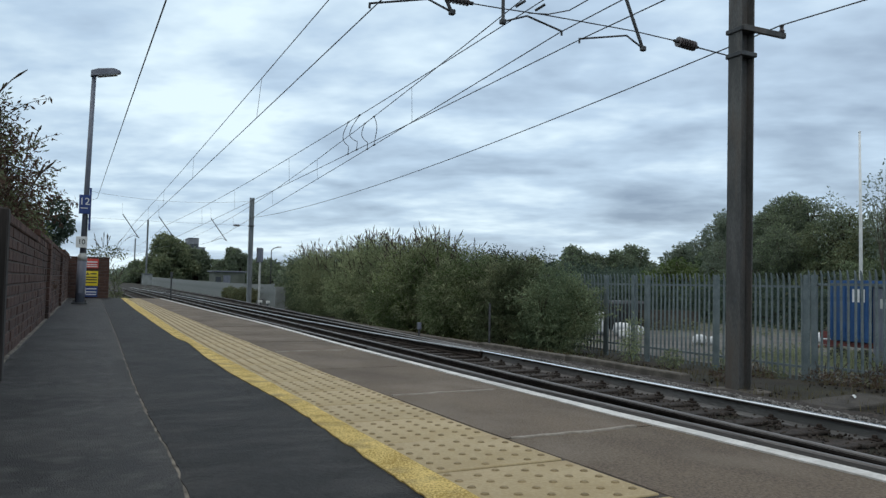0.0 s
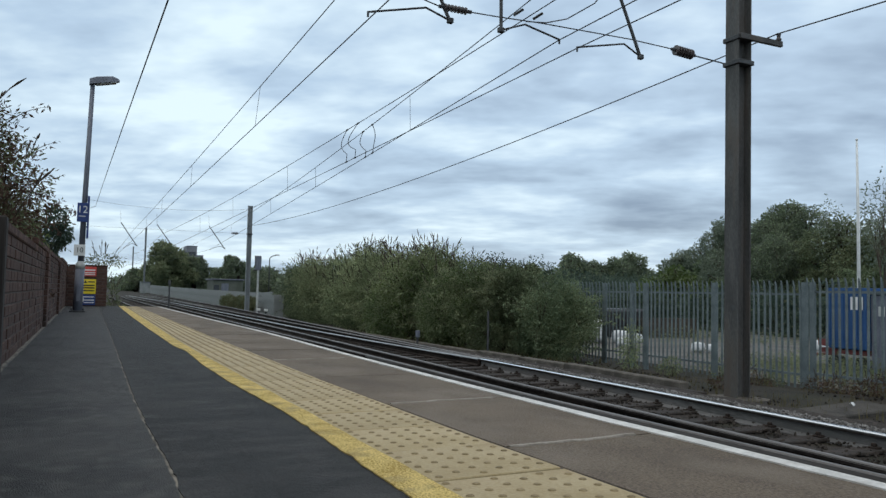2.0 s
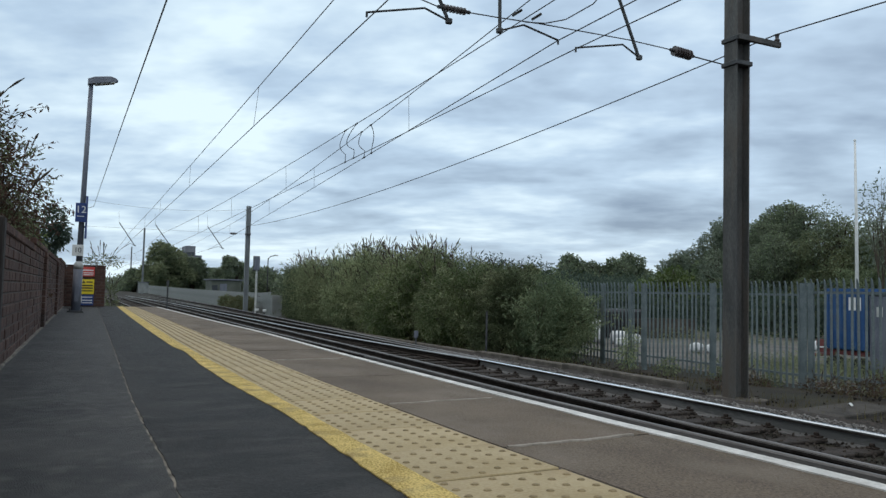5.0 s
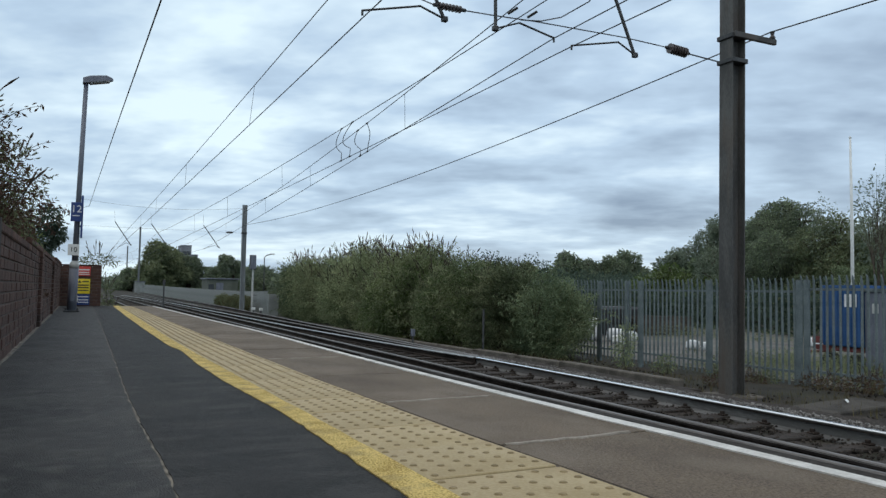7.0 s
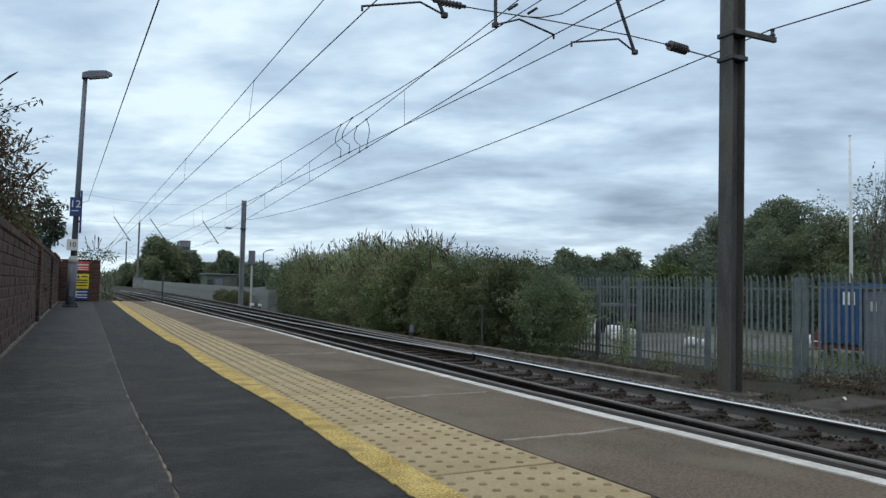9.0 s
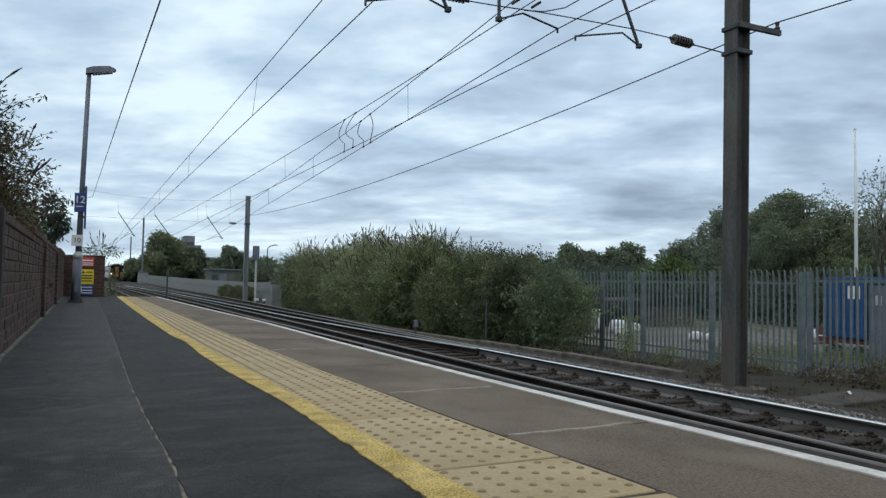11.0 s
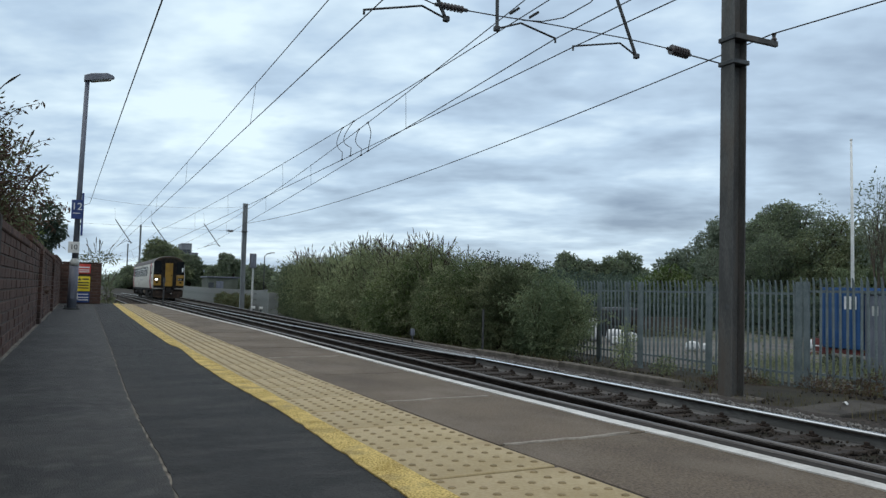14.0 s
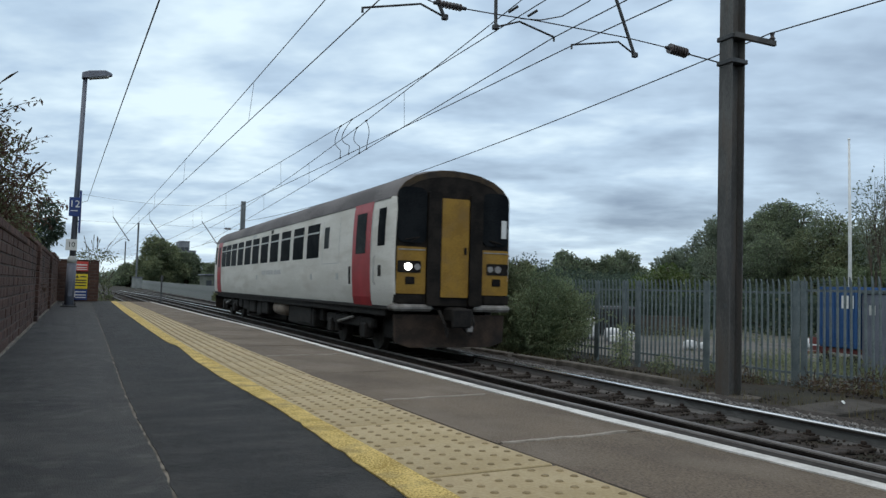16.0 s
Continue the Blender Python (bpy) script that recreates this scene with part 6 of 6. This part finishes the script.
def train():
    t = thing("railcar", "white diesel railcar with red doors and yellow front", "train")
    rings = [0.35 + (LONG - 0.7) * i / 30 for i in range(31)]
    for sx in (-1, 1):
        g = Geo()
        loft(g, [[(sx * x, y, z) for x, z in HALF] for y in rings])
        part("body_side", g, T_WHITE, t, "dirty white body side", smooth=True)
    g = Geo()
    full = ROOF + [(-x, z) for x, z in ROOF[::-1][1:]]
    loft(g, [[(x, y, z) for x, z in full] for y in rings])
    part("roof", g, T_ROOF, t, "sooty brown-grey roof", smooth=True)
    part("floor", Geo().box(-1.3, 1.3, 0.2, LONG - 0.2, 0.95, 1.02), T_UNDER, t)
    for y in (3.6, 7.4, 11.5, 15.6, 19.4):
        part("roof_vent", Geo().rbox(-0.35, 0.35, y, y + 0.7, 3.78, 3.845, 0.02), T_ROOF, t)
    # cab ends: white corner posts and a dark face
    for end, s in ((0.0, 1), (LONG, -1)):
        g = Geo()
        shell = [ring(end + s * 0.36, 0.0), ring(end + s * 0.24, 0.004), ring(end + s * 0.13, 0.013), ring(end + s * 0.06, 0.026), ring(end + s * 0.02, 0.044), ring(end + s * 0.006, 0.055)]
        k = len(HALF)
        loft(g, [r[:k] for r in shell])
        loft(g2 := Geo(), [r[-k:] for r in shell])
        loft(g3 := Geo(), [r[k - 1:len(r) - k + 1] for r in shell])
        part("cab_corner", g, T_WHITE, t, "white cab corner", smooth=True)
        part("cab_corner", g2, T_WHITE, t, "white cab corner", smooth=True)
        part("cab_dome", g3, T_ROOF, t, "sooty roof dome over the cab", smooth=True)
        g = Geo()
        r = ring(end + s * 0.006, 0.055)
        inner = ring(end + s * 0.0, 0.075)
        loft(g, [r, inner])
        g.f.append(tuple(len(r) + i for i in range(len(inner))))
        g.f.append((0, len(r) - 1, 2 * len(r) - 1, len(r)))
        face = part("cab_front", g, T_BLACK, t, "matt black cab front")
        g = Geo()
        crest = [(x * 0.985, z) for x, z in ROOF[:]]
        crest = crest + [(-x, z) for x, z in crest[::-1][1:]]
        g.v = [(x, end - s * 0.004, 2.2 + (z - 2.2) * 0.975) for x, z in crest] + [(x * 0.94, end - s * 0.004, 2.2 + (z - 2.2) * 0.90) for x, z in crest]
        g.v += [(x, end + s * 0.05, z) for x, _, z in g.v]
        n = len(crest)
        for i in range(n - 1):
            g.f += [(i, i + 1, n + i + 1, n + i), (2 * n + i, 3 * n + i, 3 * n + i + 1, 2 * n + i + 1), (i, 2 * n + i, 2 * n + i + 1, i + 1), (n + i, n + i + 1, 3 * n + i + 1, 3 * n + i)]
        part("roof_brow", g, T_BROW, face, "soot-stained dull yellow brow")
        ya, yb = sorted((end - s * 0.035, end + s * 0.04))
        for sx in (-1, 1):
            x0, x1 = sorted((sx * 0.64, sx * 1.262))
            w = part("windscreen", rounded_plate(Geo(), x0, x1, 2.30, 3.42, ya, yb, 0.16), T_GLASS, face, "dark windscreen glass")
            part("wiper", Geo().tube([(sx * 0.98, end - s * 0.045, 2.32), (sx * 0.8, end - s * 0.05, 2.42), (sx * 1.1, end - s * 0.045, 2.36)], 0.012, 5), T_BLACK, w)
            x0, x1 = sorted((sx * 0.64, sx * 1.262))
            p = part("lower_panel", rounded_plate(Geo(), x0, x1, 1.28, 2.22, ya, yb, 0.03), T_YELLOW, face, "dirty yellow front panel")
            yy = end - s * 0.045
            part("panel_trim", Geo().rbox(x0 + 0.02, x1 - 0.02, min(yy, end), max(yy, end), 2.15, 2.175, 0.004), T_LENS, p)
            part("lamp_cluster", rounded_plate(Geo(), sx * 1.0 - 0.255, sx * 1.0 + 0.255, 1.70, 1.94, *sorted((end - s * 0.045, end)), 0.04), T_BLACK, p)
            lit = s > 0 and sx < 0
            lens = Geo().tube([(sx * 1.0 + (0.01 if sx > 0 else -0.03), end - s * 0.062, 1.82), (sx * 1.0 + (0.01 if sx > 0 else -0.03), end, 1.82)], 0.074, 24)
            part("headlamp", lens, T_LIGHT if lit else T_LENS, p, "lit white headlamp" if lit else "unlit headlamp")
            part("tail_lamp", Geo().tube([(sx * 1.0 + (-0.17 if sx > 0 else 0.17), end - s * 0.058, 1.82), (sx * 1.0 + (-0.17 if sx > 0 else 0.17), end, 1.82)], 0.065, 12), T_LENS, p)
            part("socket", Geo().rbox(sx * 0.98 - 0.10, sx * 0.98 + 0.10, *sorted((end - s * 0.055, end)), 1.47, 1.62, 0.01), T_BLACK, p)
            x0, x1 = sorted((sx * 0.70, sx * 1.29))
            part("step_recess", Geo().rbox(x0, x1, *sorted((end - s * 0.03, end + s * 0.1)), 1.09, 1.26, 0.01), T_BLACK, p)
            x0, x1 = sorted((sx * 0.46, sx * 1.33))
            part("bumper", Geo().rbox(x0, x1, *sorted((end - s * 0.07, end + s * 0.3)), 0.93, 1.07, 0.05), T_BUMPER, face, "scuffed grey bumper beam")
        d = part("gangway_door", rounded_plate(Geo(), -0.31, 0.31, 1.22, 3.24, *sorted((end - s * 0.06, end)), 0.02), T_YELLOW, face, "dirty yellow gangway door")
        part("door_handle", Geo().rbox(0.20, 0.26, *sorted((end - s * 0.085, end - s * 0.055)), 2.1, 2.25, 0.01), T_BLACK, d)
        for sx in (-1, 1):
            part("door_pillar", rounded_plate(Geo(), *sorted((sx * 0.33, sx * 0.62)), 1.05, 3.36, *sorted((end - s * 0.09, end)), 0.05), T_BLACK, face, "ribbed black gangway pillar")
        cp = part("coupler", Geo().rbox(-0.16, 0.16, *sorted((end - s * 0.42, end + s * 0.2)), 0.72, 1.02, 0.04), T_UNDER, t)
        part("coupler_face", Geo().rbox(-0.22, 0.22, *sorted((end - s * 0.47, end - s * 0.40)), 0.62, 1.0, 0.03), T_UNDER, cp)
        part("air_valve", Geo().rbox(0.13, 0.26, *sorted((end - s * 0.44, end - s * 0.36)), 0.54, 0.66, 0.015), T_LENS, cp)
        for x in (-0.35, 0.38):
            part("hose", Geo().tube([(x, end - s * 0.1, 0.95), (x * 0.9, end - s * 0.3, 0.7), (x * 0.7, end - s * 0.3, 0.45), (x * 0.5, end - s * 0.15, 0.6)], 0.03, 6), T_UNDER, t)
        g = Geo()
        prof = [(-1.25, 0.86), (-1.22, 0.30), (-0.9, 0.20), (0.9, 0.20), (1.22, 0.30), (1.25, 0.86)]
        loft(g, [[(x, end - s * (0.02 - 0.08 * abs(x)), z) for x, z in prof], [(x, end + s * (0.06 + 0.08 * abs(x)), z) for x, z in prof]], closed=True)
        g.f += [tuple(range(6)), tuple(range(11, 5, -1))]
        part("obstacle_plough", g, T_PLOUGH, t, "rust-brown obstacle deflector plate")
    # side windows and doors
    cuts = [(21.0, 20.0), (19.9, 18.75), (18.55, 17.4), (17.1, 15.95), (15.6, 14.45), (14.15, 13.0), (12.65, 11.5), (11.15, 10.0), (9.6, 8.45), (8.05, 6.9), (6.5, 5.3)]
    for sx in (-1, 1):
        for b, a in cuts:
            w = part("window", panel_on_side(Geo(), sx, a, b, 2.12, 3.02, 0.004), T_GLASS, t, "dark saloon window")
            part("window_bar", panel_on_side(Geo(), sx, a, b, 2.76, 2.805, 0.012, 0.01), T_FRAME, w)
        part("small_window", panel_on_side(Geo(), sx, 4.4, 4.82, 2.33, 2.87, 0.004), T_PANE, t)
        for a, b, c, d in ((3.52, 3.54, 1.95, 3.05), (3.52, 4.95, 1.94, 1.955), (4.94, 4.955, 1.95, 3.05)):
            part("panel_seam", panel_on_side(Geo(), sx, a, b, c, d, 0.003), T_FRAME, t)
        part("grab_rail", Geo().tube([(sx * 1.345, 0.98, 1.45), (sx * 1.395, 0.98, 1.5), (sx * 1.40, 0.98, 2.0), (sx * 1.36, 0.98, 2.05)], 0.014, 6), T_FRAME, t)
        part("destination_marker", panel_on_side(Geo(), sx, 13.6, 14.3, 3.08, 3.16, 0.006), T_FRAME, t)
        part("side_lamp", panel_on_side(Geo(), sx, 10.9, 11.1, 3.06, 3.17, 0.03), T_BLACK, t)
        for a, b in ((1.25, 2.45), (20.85 + 0.25, 22.05)):
            d = part("door", panel_on_side(Geo(), sx, a, b, 1.0, 3.22, 0.020, 0.05, 12), T_RED, t, "red sliding door")
            part("door_window", panel_on_side(Geo(), sx, a + 0.30, b - 0.25, 2.12, 3.0, 0.026, 0.01), T_PANE, d, "grey door glass with the reflection put into its colour")
            part("door_seal", panel_on_side(Geo(), sx, a - 0.03, a + 0.005, 1.02, 3.22, 0.014, 0.05, 8), T_FRAME, d)
            part("door_seal", panel_on_side(Geo(), sx, b - 0.005, b + 0.03, 1.02, 3.22, 0.014, 0.05, 8), T_FRAME, d)
        for a, b in ((0.42, 0.85), (LONG - 0.85, LONG - 0.42)):
            part("cab_window", panel_on_side(Geo(), sx, a, b, 2.25, 3.03, 0.006), T_GLASS, t, "narrow cab side window")
        part("door_control", panel_on_side(Geo(), sx, 2.62, 2.74, 1.45, 1.85, 0.012), T_BLACK, t)
        part("cab_step_plate", panel_on_side(Geo(), sx, 0.62, 0.78, 1.62, 1.85, 0.012), T_UNDER, t)
        for y, z in ((3.55, 1.55), (5.9, 1.55), (13.1, 1.55)):
            part("filler_hatch", panel_on_side(Geo(), sx, y, y + 0.18, z, z + 0.16, 0.008), T_FRAME, t)
        for k, (a, b) in enumerate(((12.35, 11.7), (11.62, 10.6), (10.5, 9.5))):
            part("lettering_bar", panel_on_side(Geo(), sx, b + 0.05, a, 1.72, 1.86, 0.006), mat("faded_lettering", (0.36, 0.35, 0.34), (0.55, 0.55, 0.54), 14, 0.6, bump=0), t)
        part("gutter", panel_on_side(Geo(), sx, 0.3, LONG - 0.3, 3.205, 3.235, 0.014, 0.02, 1), T_ROOF, t)
        part("solebar", Geo().rbox(*sorted((sx * 1.05, sx * 1.24)), 0.6, LONG - 0.6, 0.80, 0.99, 0.02), T_UNDER, t)
    # equipment under the floor
    for x0, x1, y0, y1, z0, z1 in ((-1.15, 1.15, 6.6, 8.0, 0.32, 0.95), (-1.1, 0.2, 8.3, 9.2, 0.4, 0.95), (0.3, 1.1, 8.3, 10.5, 0.35, 0.95), (-1.15, -0.2, 12.2, 13.2, 0.38, 0.95), (-1.1, -0.3, 13.5, 14.1, 0.30, 0.95), (-1.12, 1.1, 14.5, 15.6, 0.35, 0.95), (-1.0, 1.0, 5.9, 6.3, 0.45, 0.95), (-0.9, 0.9, 1.0, 1.6, 0.3, 0.95), (-0.5, 0.9, 9.3, 12.1, 0.4, 0.95), (-0.3, 1.0, 13.2, 14.4, 0.35, 0.95), (-1.1, 1.1, 16.0, 16.9, 0.4, 0.95), (-1.1, 1.1, 17.2, 17.9, 0.45, 0.95), (-1.12, -0.75, 6.4, 9.3, 0.26, 0.80), (0.2, 1.1, 10.4, 13.4, 0.22, 0.9), (-0.7, 0.3, 11.4, 12.3, 0.2, 0.9), (-1.1, -0.5, 15.7, 16.1, 0.28, 0.9), (-1.05, -0.7, 14.0, 14.5, 0.24, 0.9)):
        part("equipment_box", Geo().rbox(x0, x1, y0, y1, z0, z1, 0.04), T_UNDER, t)
    # plain filler boxes, here and at the bogies, added to block light underneath
    part("underfloor_light_blocker", Geo().rbox(-0.62, 0.62, 5.4, 17.8, 0.18, 0.95, 0.05), T_UNDER, t)
    for y in (1.35, LONG - 1.35 - 4.1):
        part("bogie_light_blocker", Geo().rbox(-0.6, 0.6, y, y + 4.1, 0.22, 0.62, 0.05), T_UNDER, t)
    part("air_tank", Geo().tube([(-0.95, 9.6, 0.66), (-0.95, 10.0, 0.66), (-0.95, 11.2, 0.66), (-0.95, 11.3, 0.66)], [0.18, 0.24, 0.24, 0.18], 14), T_TANK, t, "dusty brown air tank", smooth=True)
    part("exhaust_pipe", Geo().tube([(-0.5, 4.8, 0.8), (-0.6, 6.0, 0.6), (-0.6, 8.4, 0.55)], 0.07, 8), T_UNDER, t)
    for y in (3.4, LONG - 3.4):
        b = part("bogie_frame", Geo().rbox(-1.14, -0.98, y - 1.75, y + 1.75, 0.48, 0.72, 0.04).rbox(0.98, 1.14, y - 1.75, y + 1.75, 0.48, 0.72, 0.04).rbox(-1.0, 1.0, y - 0.3, y + 0.3, 0.5, 0.8, 0.04), T_UNDER, t)
        for dy in (-1.3, 1.3):
            ax = part("axle", Geo().tube([(-0.95, y + dy, 0.42), (0.95, y + dy, 0.42)], 0.07, 8), T_UNDER, b)
            for sx in (-1, 1):
                w = part("wheel", Geo().tube([(sx * 0.69, y + dy, 0.42), (sx * 0.715, y + dy, 0.42), (sx * 0.716, y + dy, 0.42), (sx * 0.83, y + dy, 0.42)], [0.448, 0.448, 0.42, 0.415], 24), T_STEEL, b, "steel wheel", smooth=False)
                part("axle_box", Geo().rbox(*sorted((sx * 0.98, sx * 1.2)), y + dy - 0.17, y + dy + 0.17, 0.26, 0.60, 0.03), T_UNDER, b)
                part("spring", Geo().tube([(sx * 1.06, y + dy * 0.72, 0.3), (sx * 1.06, y + dy * 0.72, 0.75)], 0.09, 8), T_UNDER, b)
        part("damper", Geo().tube([(-1.2, y - 0.6, 0.7), (-1.2, y + 0.5, 0.55)], 0.035, 6), T_BUMPER, b)
    # small white plate just in front of the right windscreen
    part("cab_white_plate", Geo().rbox(1.08, 1.2, -0.05, -0.036, 2.48, 2.86, 0.004), WHITE_SIGN, t, "small white plate on the cab windscreen")
    return t


def train_front(t):
    """How far along the line the cab front is at t seconds."""
    s = 16.0 - t
    return 14.2 + 26.8 * s + 0.95 * s * s


# ---- build ----
ground()
ballast_bed()
tracks()
platform()
coping()
tactile_paving()
brick_wall()
end_wall()
lamp()
overhead()
fence()
kerb_beam()
yard_things()
lineside()
bushes()
trees()
RAILCAR = train()


def motions():
    rows = []
    for i in range(33):
        t = 0.5 * i
        y = train_front(t)
        x0, x1 = track_x(y + 3), track_x(y + 20)
        turn = math.atan2(x1 - x0, 17.0)
        rows.append((t, pose(x0 + 0.02 + math.tan(turn) * -3.0, y, RAIL, 0, 0, -math.degrees(turn))))
    walk(RAILCAR, rows)


motions()
